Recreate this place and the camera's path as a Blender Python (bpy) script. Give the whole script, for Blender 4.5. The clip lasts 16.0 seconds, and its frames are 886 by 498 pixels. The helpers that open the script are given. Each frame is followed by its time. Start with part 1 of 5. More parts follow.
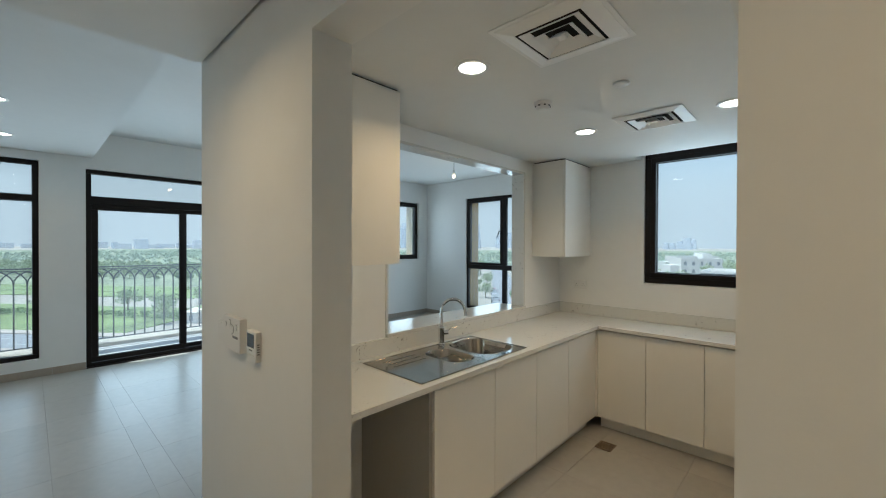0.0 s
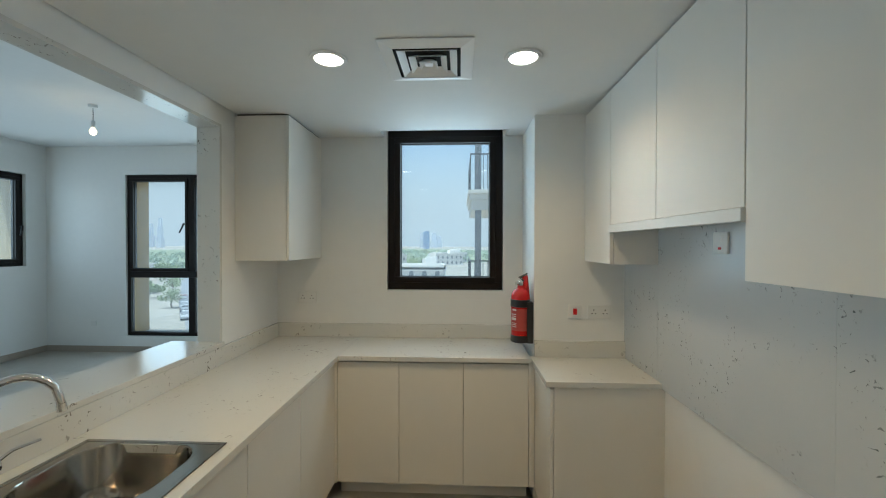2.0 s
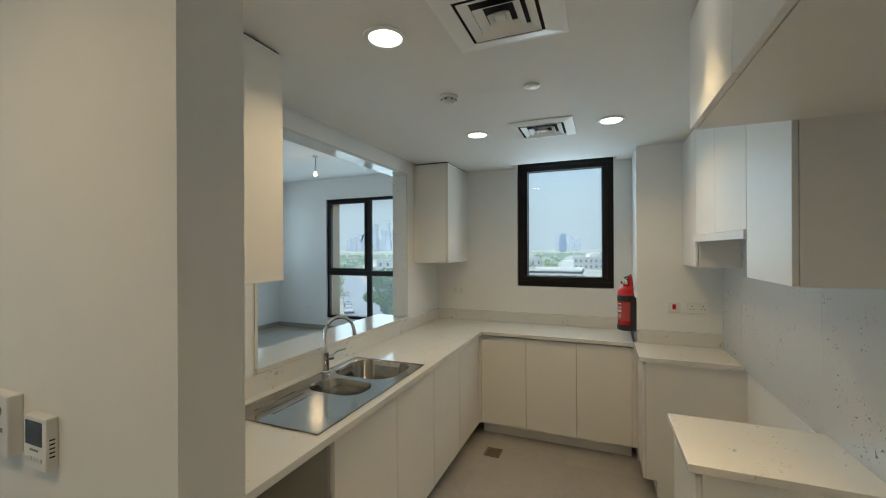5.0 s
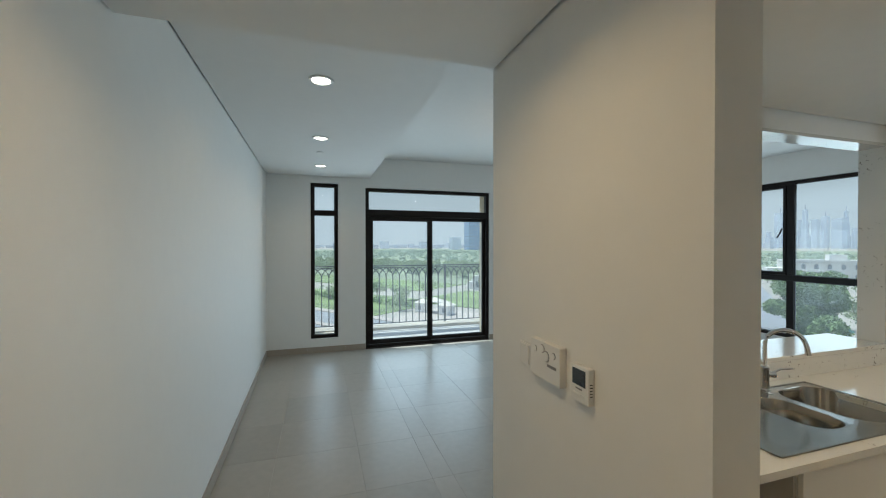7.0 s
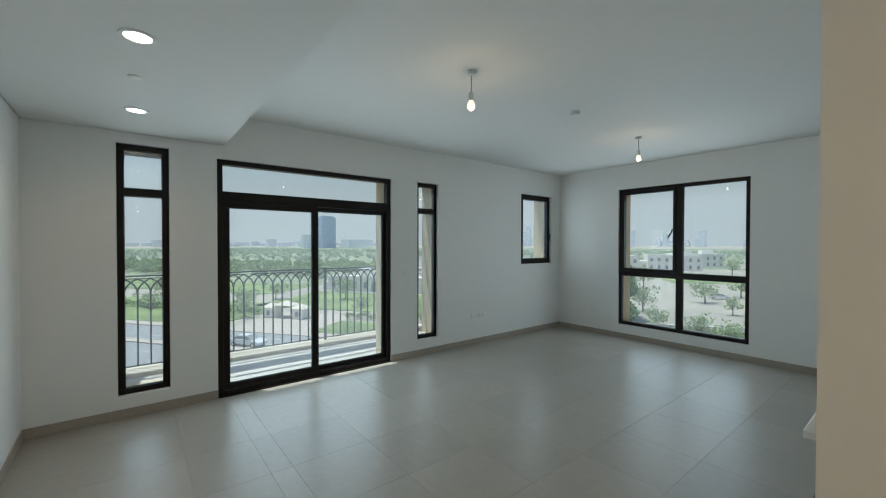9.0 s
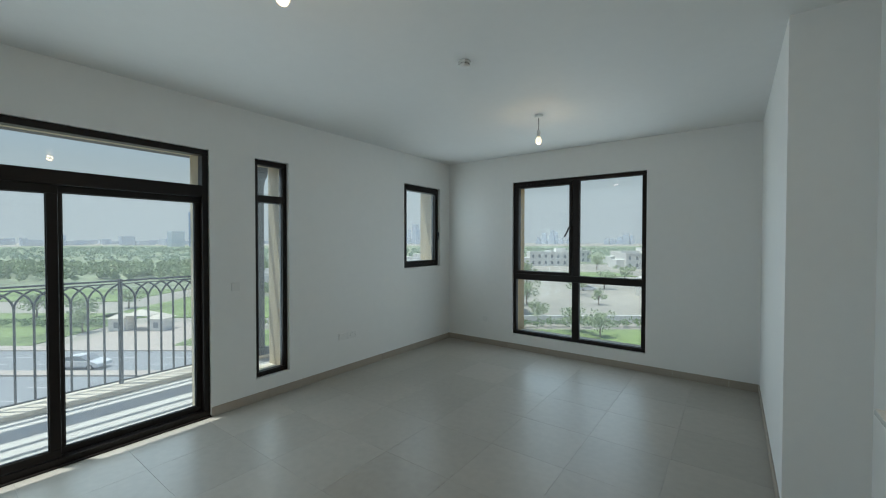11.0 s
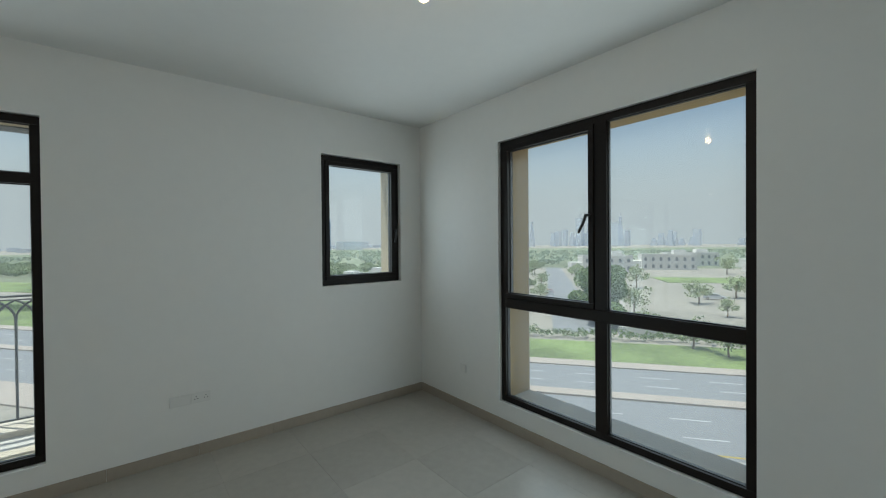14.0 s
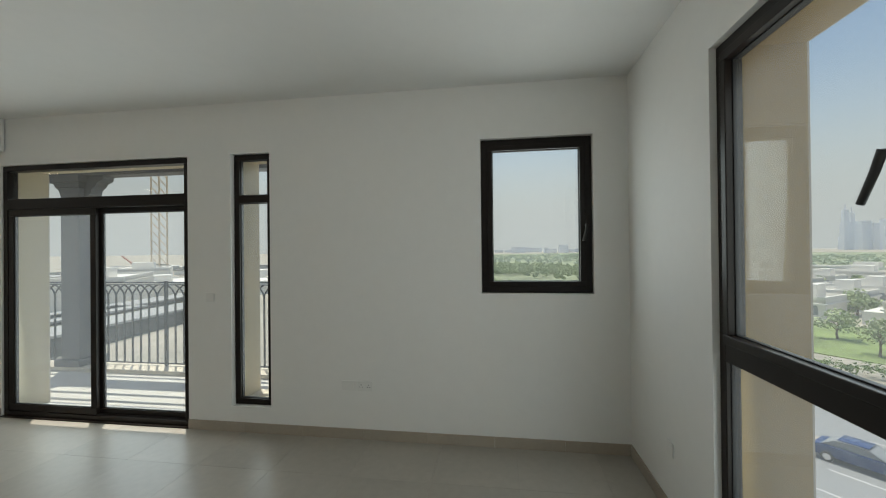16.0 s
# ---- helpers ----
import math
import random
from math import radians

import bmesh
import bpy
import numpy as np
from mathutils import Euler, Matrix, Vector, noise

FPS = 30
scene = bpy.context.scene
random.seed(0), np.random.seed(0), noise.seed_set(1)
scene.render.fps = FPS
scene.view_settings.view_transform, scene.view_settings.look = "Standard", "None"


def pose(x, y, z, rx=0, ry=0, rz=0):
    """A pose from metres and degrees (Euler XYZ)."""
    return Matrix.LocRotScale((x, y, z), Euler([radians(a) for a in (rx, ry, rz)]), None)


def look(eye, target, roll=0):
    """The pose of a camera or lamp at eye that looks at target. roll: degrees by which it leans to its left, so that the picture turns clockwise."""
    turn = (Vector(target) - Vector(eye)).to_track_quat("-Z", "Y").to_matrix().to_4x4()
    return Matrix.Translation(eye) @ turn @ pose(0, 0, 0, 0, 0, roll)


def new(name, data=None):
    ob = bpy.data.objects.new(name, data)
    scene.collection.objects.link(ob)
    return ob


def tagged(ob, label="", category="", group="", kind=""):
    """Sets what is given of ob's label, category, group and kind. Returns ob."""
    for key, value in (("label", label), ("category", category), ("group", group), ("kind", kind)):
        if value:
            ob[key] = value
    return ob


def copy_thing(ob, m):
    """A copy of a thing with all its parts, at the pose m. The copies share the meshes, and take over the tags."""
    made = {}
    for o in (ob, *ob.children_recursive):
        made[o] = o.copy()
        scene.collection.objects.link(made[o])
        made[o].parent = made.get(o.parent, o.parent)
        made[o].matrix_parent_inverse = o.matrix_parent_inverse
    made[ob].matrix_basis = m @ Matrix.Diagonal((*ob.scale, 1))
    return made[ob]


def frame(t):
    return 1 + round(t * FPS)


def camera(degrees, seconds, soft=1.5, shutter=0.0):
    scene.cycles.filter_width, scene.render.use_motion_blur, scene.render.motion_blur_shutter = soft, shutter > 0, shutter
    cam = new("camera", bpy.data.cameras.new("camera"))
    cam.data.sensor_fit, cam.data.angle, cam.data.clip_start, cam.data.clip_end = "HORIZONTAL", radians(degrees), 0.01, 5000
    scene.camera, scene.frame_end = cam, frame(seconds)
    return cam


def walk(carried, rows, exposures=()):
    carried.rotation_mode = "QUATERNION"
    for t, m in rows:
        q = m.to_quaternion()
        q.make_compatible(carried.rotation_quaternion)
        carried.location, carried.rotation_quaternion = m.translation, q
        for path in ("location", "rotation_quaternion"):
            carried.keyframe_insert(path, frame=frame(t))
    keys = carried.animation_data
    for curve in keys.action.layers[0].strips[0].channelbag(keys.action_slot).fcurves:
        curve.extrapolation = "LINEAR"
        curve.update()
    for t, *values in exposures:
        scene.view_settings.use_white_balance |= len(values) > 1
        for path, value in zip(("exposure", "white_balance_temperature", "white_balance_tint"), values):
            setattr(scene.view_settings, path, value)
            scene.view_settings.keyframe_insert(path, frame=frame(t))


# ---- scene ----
cam = camera(97.0, 16.0, soft=1.1)
PATH = [
    (0, (1.511, 0.594, 1.611), (0.135, 2.045, 1.596), 0.2),
    (0.5, (1.224, 0.768, 1.604), (0.257, 2.519, 1.588), 0.4),
    (1, (1.026, 0.981, 1.611), (0.475, 2.904, 1.596), 0.3),
    (1.5, (0.932, 1.316, 1.599), (0.696, 3.302, 1.585), 0.1),
    (2, (0.881, 1.642, 1.611), (0.792, 3.64, 1.592), 0.1),
    (2.5, (0.866, 1.876, 1.592), (0.845, 3.875, 1.569), 0.0),
    (3, (0.846, 1.902, 1.587), (0.879, 3.902, 1.57), 0.0),
    (3.2, (0.842, 1.841, 1.593), (0.896, 3.84, 1.577), 0.0),
    (5.3, (1.226, 0.553, 1.651), (0.162, 2.246, 1.658), -0.1),
    (5.5, (1.327, 0.461, 1.658), (0.037, 1.99, 1.663), -0.0),
    (6, (1.494, 0.341, 1.668), (-0.199, 1.405, 1.671), -0.0),
    (6.5, (1.366, 0.35, 1.673), (-0.509, 1.047, 1.672), -0.1),
    (7, (1.021, 0.389, 1.667), (-0.887, 0.988, 1.65), -0.0),
    (7.5, (0.611, 0.342, 1.666), (-1.293, 0.953, 1.645), -0.1),
    (8, (0.173, 0.32, 1.663), (-1.678, 1.077, 1.637), 0.1),
    (8.5, (-0.241, 0.315, 1.688), (-1.99, 1.284, 1.655), 0.1),
    (9, (-0.593, 0.371, 1.683), (-2.161, 1.612, 1.657), 0.1),
    (9.5, (-0.91, 0.562, 1.709), (-2.244, 2.051, 1.672), 0.2),
    (10, (-1.152, 0.823, 1.727), (-2.356, 2.419, 1.69), 0.1),
    (10.2, (-1.213, 0.945, 1.731), (-2.402, 2.553, 1.694), 0.1),
    (12.3, (-1.526, 2.966, 1.684), (-2.739, 4.556, 1.662), -0.6),
    (12.5, (-1.558, 3.19, 1.684), (-2.787, 4.767, 1.663), -0.6),
    (13, (-1.597, 3.703, 1.683), (-2.894, 5.225, 1.662), -0.5),
    (13.5, (-1.635, 4.22, 1.69), (-3.063, 5.62, 1.672), -0.6),
    (14, (-1.697, 4.705, 1.708), (-3.254, 5.96, 1.688), -0.5),
    (14.5, (-1.73, 5.215, 1.707), (-3.415, 6.291, 1.688), -0.4),
    (15, (-1.826, 5.747, 1.696), (-3.689, 6.476, 1.683), -0.8),
    (15.5, (-1.924, 6.135, 1.688), (-3.905, 6.411, 1.685), -0.7),
    (16, (-2.118, 6.427, 1.671), (-4.097, 6.138, 1.681), -0.6),
]
SIZE = 0.945        # the plan below is drawn a little large; this brings it to true size
EXPOSURES = [(0, 0.16, 5400, 1), (1.5, 0.14, 5280, -2), (3, 0.13, 5400, -2), (5.5, 0.1, 5530, 1), (6.5, 0.05, 5680, 2), (7.3, 0.02, 5560, 1), (8, -0.03, 5540, 1), (9, -0.12, 5900, 2), (10, -0.16, 5880, 2), (13, -0.15, 6030, 2), (14, -0.2, 6150, 3), (14.5, -0.2, 6400, 4), (15.5, -0.28, 6760, 6), (16, -0.13, 6800, 7)]
walk(cam, [(t, look(Vector(eye) * SIZE, Vector(target) * SIZE, roll)) for t, eye, target, roll in PATH], EXPOSURES)

# ---- world, sun, exposure ----
SUN_ELEV, SUN_AZ = 74.0, 228.0        # degrees; azimuth clockwise from +y
world = bpy.data.worlds.new("world")
scene.world = world
world.use_nodes = True
wn = world.node_tree.nodes
sky = wn.new("ShaderNodeTexSky")
sky.sky_type = "NISHITA"
sky.sun_disc = False
sky.sun_elevation, sky.sun_rotation = radians(SUN_ELEV), radians(SUN_AZ)
sky.air_density, sky.dust_density, sky.ozone_density = 1.2, 1.0, 1.0
wn["Background"].inputs[1].default_value = 0.15
# a dusty desert sky: white haze that thins out upwards
co, sep, rng, hz = wn.new("ShaderNodeTexCoord"), wn.new("ShaderNodeSeparateXYZ"), wn.new("ShaderNodeMapRange"), wn.new("ShaderNodeMixRGB")
wl = world.node_tree.links
wl.new(co.outputs["Generated"], sep.inputs[0])
wl.new(sep.outputs["Z"], rng.inputs["Value"])
rng.interpolation_type = "SMOOTHSTEP"
rng.inputs["From Min"].default_value, rng.inputs["From Max"].default_value = 0.06, 0.40
rng.inputs["To Min"].default_value, rng.inputs["To Max"].default_value = 1.0, 0.0
wl.new(rng.outputs["Result"], hz.inputs[0])
wl.new(sky.outputs[0], hz.inputs[1])
hz.inputs[2].default_value = (4.05, 4.2, 4.35, 1)
wl.new(hz.outputs[0], wn["Background"].inputs[0])
sun = bpy.data.lights.new("sun", "SUN")
sun.energy, sun.angle, sun.color = 5.0, radians(0.5), (1.0, 0.95, 0.88)
sd = Vector((math.sin(radians(SUN_AZ)) * math.cos(radians(SUN_ELEV)), math.cos(radians(SUN_AZ)) * math.cos(radians(SUN_ELEV)), math.sin(radians(SUN_ELEV))))
new("sun", sun).matrix_world = look(sd * 60, (0, 0, 0))


def sky_lamp(name, where, toward, w, h, watts):
    """Stands in an opening for the sky's light."""
    d = bpy.data.lights.new(name, "AREA")
    d.shape, d.size, d.size_y, d.energy, d.color = "RECTANGLE", w, h, watts, (0.85, 0.94, 1.0)
    new(name, d).matrix_world = look(where, toward)


sky_lamp("sky_lamp_balcony_door", (-5.78, 2.24, 1.2), (0, 2.24, 0.9), 2.0, 2.2, 34)
sky_lamp("sky_lamp_tall_window", (-3.28, 7.68, 1.4), (-3.28, 0, 1.1), 1.8, 2.2, 25)
sky_lamp("sky_lamp_kitchen_window", (0.76, 4.9, 1.88), (0.76, 0, 1.2), 0.75, 1.1, 7.0)
sky_lamp("sky_lamp_slim_window", (-5.78, 0.45, 1.4), (0, 0.45, 1.2), 0.3, 2.2, 4.5)
sky_lamp("sky_lamp_slim_window_b", (-5.78, 4.04, 1.4), (0, 4.04, 1.2), 0.3, 2.2, 4.5)
sky_lamp("sky_lamp_small_window", (-5.78, 6.73, 1.98), (0, 6.73, 1.4), 0.8, 1.2, 7)


# ---- materials ----
def material(name, colour, rough=0.5, metal=0.0, vary=0.08, scale=6.0, bump=0.0, bump_scale=80.0, spec=0.5, each=0.0, laid=False, uneven=0.06, island=0.0):
    """A procedural surface: two scales of tone variation, fine relief, uneven gloss."""
    m = bpy.data.materials.new(name)
    m.use_nodes = True
    n, l = m.node_tree.nodes, m.node_tree.links
    b = n["Principled BSDF"]
    b.inputs["Metallic"].default_value = metal
    b.inputs["Specular IOR Level"].default_value = spec
    co = n.new("ShaderNodeNewGeometry" if laid else "ShaderNodeTexCoord")
    where = co.outputs["Position" if laid else "Object"]
    big, fine = n.new("ShaderNodeTexNoise"), n.new("ShaderNodeTexNoise")
    big.inputs["Scale"].default_value, fine.inputs["Scale"].default_value = scale * 0.25, scale * 6
    big.inputs["Detail"].default_value, fine.inputs["Detail"].default_value = 4, 3
    mix = n.new("ShaderNodeMath")
    mix.operation = "ADD"
    for t in (big, fine):
        l.new(where, t.inputs["Vector"])
    l.new(big.outputs["Fac"], mix.inputs[0])
    l.new(fine.outputs["Fac"], mix.inputs[1])
    last = mix.outputs[0]
    if each:
        info, mm = n.new("ShaderNodeObjectInfo"), n.new("ShaderNodeMath")
        mm.operation = "MULTIPLY_ADD"
        l.new(info.outputs["Random"], mm.inputs[0])
        mm.inputs[1].default_value = each
        l.new(last, mm.inputs[2])
        last = mm.outputs[0]
    if island:
        piece, mi = n.new("ShaderNodeNewGeometry"), n.new("ShaderNodeMath")
        mi.operation = "MULTIPLY_ADD"
        l.new(piece.outputs["Random Per Island"], mi.inputs[0])
        mi.inputs[1].default_value = island
        l.new(last, mi.inputs[2])
        last = mi.outputs[0]
    rng = n.new("ShaderNodeMapRange")
    rng.inputs["From Min"].default_value, rng.inputs["From Max"].default_value = 0.5, 1.5 + each + island
    rng.inputs["To Min"].default_value, rng.inputs["To Max"].default_value = 1 - vary, 1 + vary
    l.new(last, rng.inputs["Value"])
    hsv = n.new("ShaderNodeHueSaturation")
    hsv.inputs["Color"].default_value = (*colour, 1)
    l.new(rng.outputs["Result"], hsv.inputs["Value"])
    l.new(hsv.outputs["Color"], b.inputs["Base Color"])
    rr = n.new("ShaderNodeMapRange")
    rr.inputs["From Min"].default_value, rr.inputs["From Max"].default_value = 0.3, 0.7
    rr.inputs["To Min"].default_value, rr.inputs["To Max"].default_value = max(rough - uneven, 0.02), min(rough + uneven, 1)
    l.new(big.outputs["Fac"], rr.inputs["Value"])
    l.new(rr.outputs["Result"], b.inputs["Roughness"])
    if bump:
        bt, bp = n.new("ShaderNodeTexNoise"), n.new("ShaderNodeBump")
        bt.inputs["Scale"].default_value, bt.inputs["Detail"].default_value = bump_scale, 3
        bp.inputs["Strength"].default_value, bp.inputs["Distance"].default_value = bump, 0.004
        l.new(where, bt.inputs["Vector"])
        l.new(bt.outputs["Fac"], bp.inputs["Height"])
        l.new(bp.outputs["Normal"], b.inputs["Normal"])
    return m


def glowing(name, colour, power):
    m = bpy.data.materials.new(name)
    m.use_nodes = True
    b = m.node_tree.nodes["Principled BSDF"]
    b.inputs["Base Color"].default_value = (0.9, 0.9, 0.9, 1)
    b.inputs["Emission Color"].default_value = (*colour, 1)
    b.inputs["Emission Strength"].default_value = power
    return m


def glass_material(name, tint):
    """Thin coated pane: tinted see-through with a mirror gloss by Fresnel."""
    m = bpy.data.materials.new(name)
    m.use_nodes = True
    n, l = m.node_tree.nodes, m.node_tree.links
    n.remove(n["Principled BSDF"])
    tr, gl, mx, lw = n.new("ShaderNodeBsdfTransparent"), n.new("ShaderNodeBsdfGlossy"), n.new("ShaderNodeMixShader"), n.new("ShaderNodeLayerWeight")
    pw, ad = n.new("ShaderNodeMath"), n.new("ShaderNodeMath")
    tr.inputs[0].default_value = (*tint, 1)
    gl.inputs["Roughness"].default_value = 0.01
    lw.inputs["Blend"].default_value = 0.5
    pw.operation, ad.operation = "POWER", "MULTIPLY_ADD"
    pw.inputs[1].default_value, ad.inputs[1].default_value, ad.inputs[2].default_value = 4.0, 0.6, 0.022
    l.new(lw.outputs["Facing"], pw.inputs[0])
    l.new(pw.outputs[0], ad.inputs[0])
    l.new(ad.outputs[0], mx.inputs[0])
    l.new(tr.outputs[0], mx.inputs[1])
    l.new(gl.outputs[0], mx.inputs[2])
    haze_mix, haze_white = n.new("ShaderNodeMixShader"), n.new("ShaderNodeBsdfTranslucent")
    haze_mix.inputs[0].default_value = 0.03       # translucent white veil in the pane, standing in for outdoor haze
    haze_white.inputs[0].default_value = (0.85, 0.88, 0.9, 1)
    l.new(mx.outputs[0], haze_mix.inputs[1])
    l.new(haze_white.outputs[0], haze_mix.inputs[2])
    l.new(haze_mix.outputs[0], n["Material Output"].inputs[0])
    return m


def quartz_material(name, base, fleck, rough, sparse, grain=52):
    """White engineered stone with clusters of dark flecks and pale veils."""
    m = bpy.data.materials.new(name)
    m.use_nodes = True
    n, l = m.node_tree.nodes, m.node_tree.links
    b = n["Principled BSDF"]
    b.inputs["Roughness"].default_value = rough
    geo = n.new("ShaderNodeNewGeometry")
    vo, cl, ve, dn = n.new("ShaderNodeTexNoise"), n.new("ShaderNodeTexNoise"), n.new("ShaderNodeTexNoise"), n.new("ShaderNodeTexNoise")
    for t, s, d in ((vo, grain, 3), (cl, 4.5, 3), (ve, 1.6, 5), (dn, 9, 4)):
        t.inputs["Scale"].default_value, t.inputs["Detail"].default_value = s, d
        l.new(geo.outputs["Position"], t.inputs["Vector"])
    vo.inputs["Distortion"].default_value = 1.2
    r1, r2 = n.new("ShaderNodeMapRange"), n.new("ShaderNodeMapRange")
    for r, a, z in ((r1, 0.635, 0.70), (r2, sparse, sparse + 0.12)):
        r.inputs["From Min"].default_value, r.inputs["From Max"].default_value = a, z
    l.new(vo.outputs["Fac"], r1.inputs["Value"])
    l.new(cl.outputs["Fac"], r2.inputs["Value"])
    mu = n.new("ShaderNodeMath")
    mu.operation = "MULTIPLY"
    l.new(r1.outputs[0], mu.inputs[0])
    l.new(r2.outputs[0], mu.inputs[1])
    veil, mix = n.new("ShaderNodeMixRGB"), n.new("ShaderNodeMixRGB")
    veil.inputs[1].default_value = (*base, 1)
    veil.inputs[2].default_value = (base[0] * 0.86, base[1] * 0.87, base[2] * 0.87, 1)
    l.new(ve.outputs["Fac"], veil.inputs[0])
    l.new(mu.outputs[0], mix.inputs[0])
    l.new(veil.outputs[0], mix.inputs[1])
    mix.inputs[2].default_value = (*fleck, 1)
    l.new(mix.outputs[0], b.inputs["Base Color"])
    return m


paint = material("wall_paint", (0.80, 0.80, 0.78), 0.62, vary=0.02, scale=2, bump=0.06, bump_scale=160)
ceiling_paint = material("ceiling_paint", (0.76, 0.765, 0.75), 0.7, vary=0.02, scale=2, bump=0.05, bump_scale=140)
tile = material("porcelain_tile", (0.365, 0.342, 0.30), 0.33, vary=0.15, scale=2.6, bump=0.03, bump_scale=45, each=0.55, laid=True, uneven=0.06)
grout = material("grout", (0.25, 0.236, 0.21), 0.9, vary=0.1)
skirting = material("skirting_tile", (0.36, 0.315, 0.26), 0.45, vary=0.1, scale=5, each=0.4, laid=True)
frame_metal = material("bronze_aluminium", (0.010, 0.0065, 0.005), 0.36, vary=0.12, bump=0.03, bump_scale=300, spec=0.25)
gasket = material("gasket_rubber", (0.01, 0.01, 0.01), 0.6)
laminate = material("white_laminate", (0.78, 0.76, 0.71), 0.38, vary=0.015, scale=2, bump=0.03, bump_scale=200)
carcass = material("carcass_board", (0.42, 0.40, 0.36), 0.55, vary=0.03)
quartz = quartz_material("quartz_worktop", (0.74, 0.73, 0.69), (0.22, 0.205, 0.18), 0.12, 0.48, 46)
quartz_splash = quartz_material("quartz_splashback", (0.62, 0.64, 0.65), (0.13, 0.145, 0.15), 0.24, 0.455, 46)
steel = material("brushed_steel", (0.36, 0.335, 0.295), 0.14, metal=1.0, vary=0.06, scale=20, bump=0.03, bump_scale=400)
chrome = material("chrome", (0.75, 0.75, 0.75), 0.07, metal=1.0, vary=0.02)
black = material("black_plastic", (0.02, 0.02, 0.02), 0.4, vary=0.1)
white_plastic = material("white_plastic", (0.76, 0.76, 0.74), 0.35, vary=0.02)
red_paint = material("red_enamel", (0.50, 0.015, 0.015), 0.25, vary=0.06)
# near-black that stands in for shade inside gaps, ducts and slots
void_shade = material("painted_void_shade", (0.03, 0.03, 0.03), 0.9)
# darker copy for the north reveal, its shade put into the colour
render_shaded = material("beige_render_shaded", (0.47, 0.33, 0.145), 0.85, vary=0.08, scale=3, bump=0.25, bump_scale=120)
# paler copy for the west reveals, the light washing them put into the colour
render_washed = material("beige_render_washed", (0.62, 0.54, 0.39), 0.85, vary=0.08, scale=3, bump=0.25, bump_scale=120)
render_pale = material("pale_render", (0.66, 0.60, 0.50), 0.85, vary=0.08, scale=3, bump=0.25, bump_scale=120)
balcony_tile = material("balcony_tile", (0.62, 0.60, 0.56), 0.6, vary=0.1, scale=5)
iron = material("painted_iron", (0.022, 0.024, 0.025), 0.45, vary=0.15)
grey_column = material("grey_stone_paint", (0.125, 0.13, 0.14), 0.7, vary=0.1, bump=0.1)
pane_glass = glass_material("solar_glass", (0.88, 0.90, 0.89))
lamp_white = glowing("downlight_glow", (1.0, 0.84, 0.64), 7.0)
bulb_glow = glowing("bulb_glow", (1.0, 0.72, 0.40), 1.7)
vent_white = material("vent_enamel", (0.86, 0.86, 0.85), 0.4, vary=0.02)


# ---- building helpers ----
def add_box(bm, x0, x1, y0, y1, z0, z1, bevel=0.0):
    m = Matrix.Translation(((x0 + x1) / 2, (y0 + y1) / 2, (z0 + z1) / 2)) @ Matrix.Diagonal((abs(x1 - x0), abs(y1 - y0), abs(z1 - z0), 1))
    vs = bmesh.ops.create_cube(bm, size=1, matrix=m)["verts"]
    if bevel:
        es = list({e for v in vs for e in v.link_edges})
        bmesh.ops.bevel(bm, geom=es, offset=bevel, segments=2, profile=0.5, affect="EDGES")
    return bm


def add_tube(bm, points, radius, sides=10, cap=True):
    """A round bar along points."""
    pts = [Vector(p) for p in points]
    rings = []
    for i, p in enumerate(pts):
        way = (pts[min(i + 1, len(pts) - 1)] - pts[max(i - 1, 0)]).normalized()
        a = way.cross(Vector((0, 0, 1)) if abs(way.z) < 0.95 else Vector((1, 0, 0))).normalized()
        c = way.cross(a)
        r = radius[i] if isinstance(radius, (list, tuple)) else radius
        rings.append([bm.verts.new(p + r * (math.cos(2 * math.pi * k / sides) * a + math.sin(2 * math.pi * k / sides) * c)) for k in range(sides)])
    for p, q in zip(rings, rings[1:]):
        for k in range(sides):
            bm.faces.new((p[k], p[(k + 1) % sides], q[(k + 1) % sides], q[k]))
    if cap:
        bm.faces.new(rings[0][::-1])
        bm.faces.new(rings[-1])
    return bm


def add_turned(bm, x, y, profile, sides=24):
    """A turned body round the vertical at x, y; profile of (radius, z) from one end to the other."""
    rings = [[bm.verts.new((x + r * math.cos(2 * math.pi * k / sides), y + r * math.sin(2 * math.pi * k / sides), z)) for k in range(sides)] for r, z in profile]
    for p, q in zip(rings, rings[1:]):
        for k in range(sides):
            bm.faces.new((p[k], p[(k + 1) % sides], q[(k + 1) % sides], q[k]))
    bm.faces.new(rings[0][::-1])
    bm.faces.new(rings[-1])
    return bm


def finish(bm, name, mat, smooth=False):
    bmesh.ops.recalc_face_normals(bm, faces=bm.faces)
    me = bpy.data.meshes.new(name)
    bm.to_mesh(me)
    bm.free()
    me.materials.append(mat)
    if smooth:
        for p in me.polygons:
            p.use_smooth = True
        me.set_sharp_from_angle(angle=radians(40))
    return me


def base_of(ob):
    at = Vector((0, 0, 0))
    while ob:
        at += ob.location
        ob = ob.parent
    return at


def part(name, bm, mat, parent=None, label="", smooth=False):
    """Links a bmesh, given in world metres, as one mesh under a thing."""
    if parent:
        bmesh.ops.translate(bm, verts=bm.verts, vec=-base_of(parent))
    ob = new(name, finish(bm, name, mat, smooth))
    ob.parent = parent
    if label:
        ob["label"] = label
    return ob


def thing(name, at, label, category, group="", kind=""):
    ob = new(name)
    ob.empty_display_size = 0.1
    ob.location = at
    return tagged(ob, label, category, group, kind)


def box(x0, x1, y0, y1, z0, z1, bevel=0.0):
    return add_box(bmesh.new(), x0, x1, y0, y1, z0, z1, bevel)


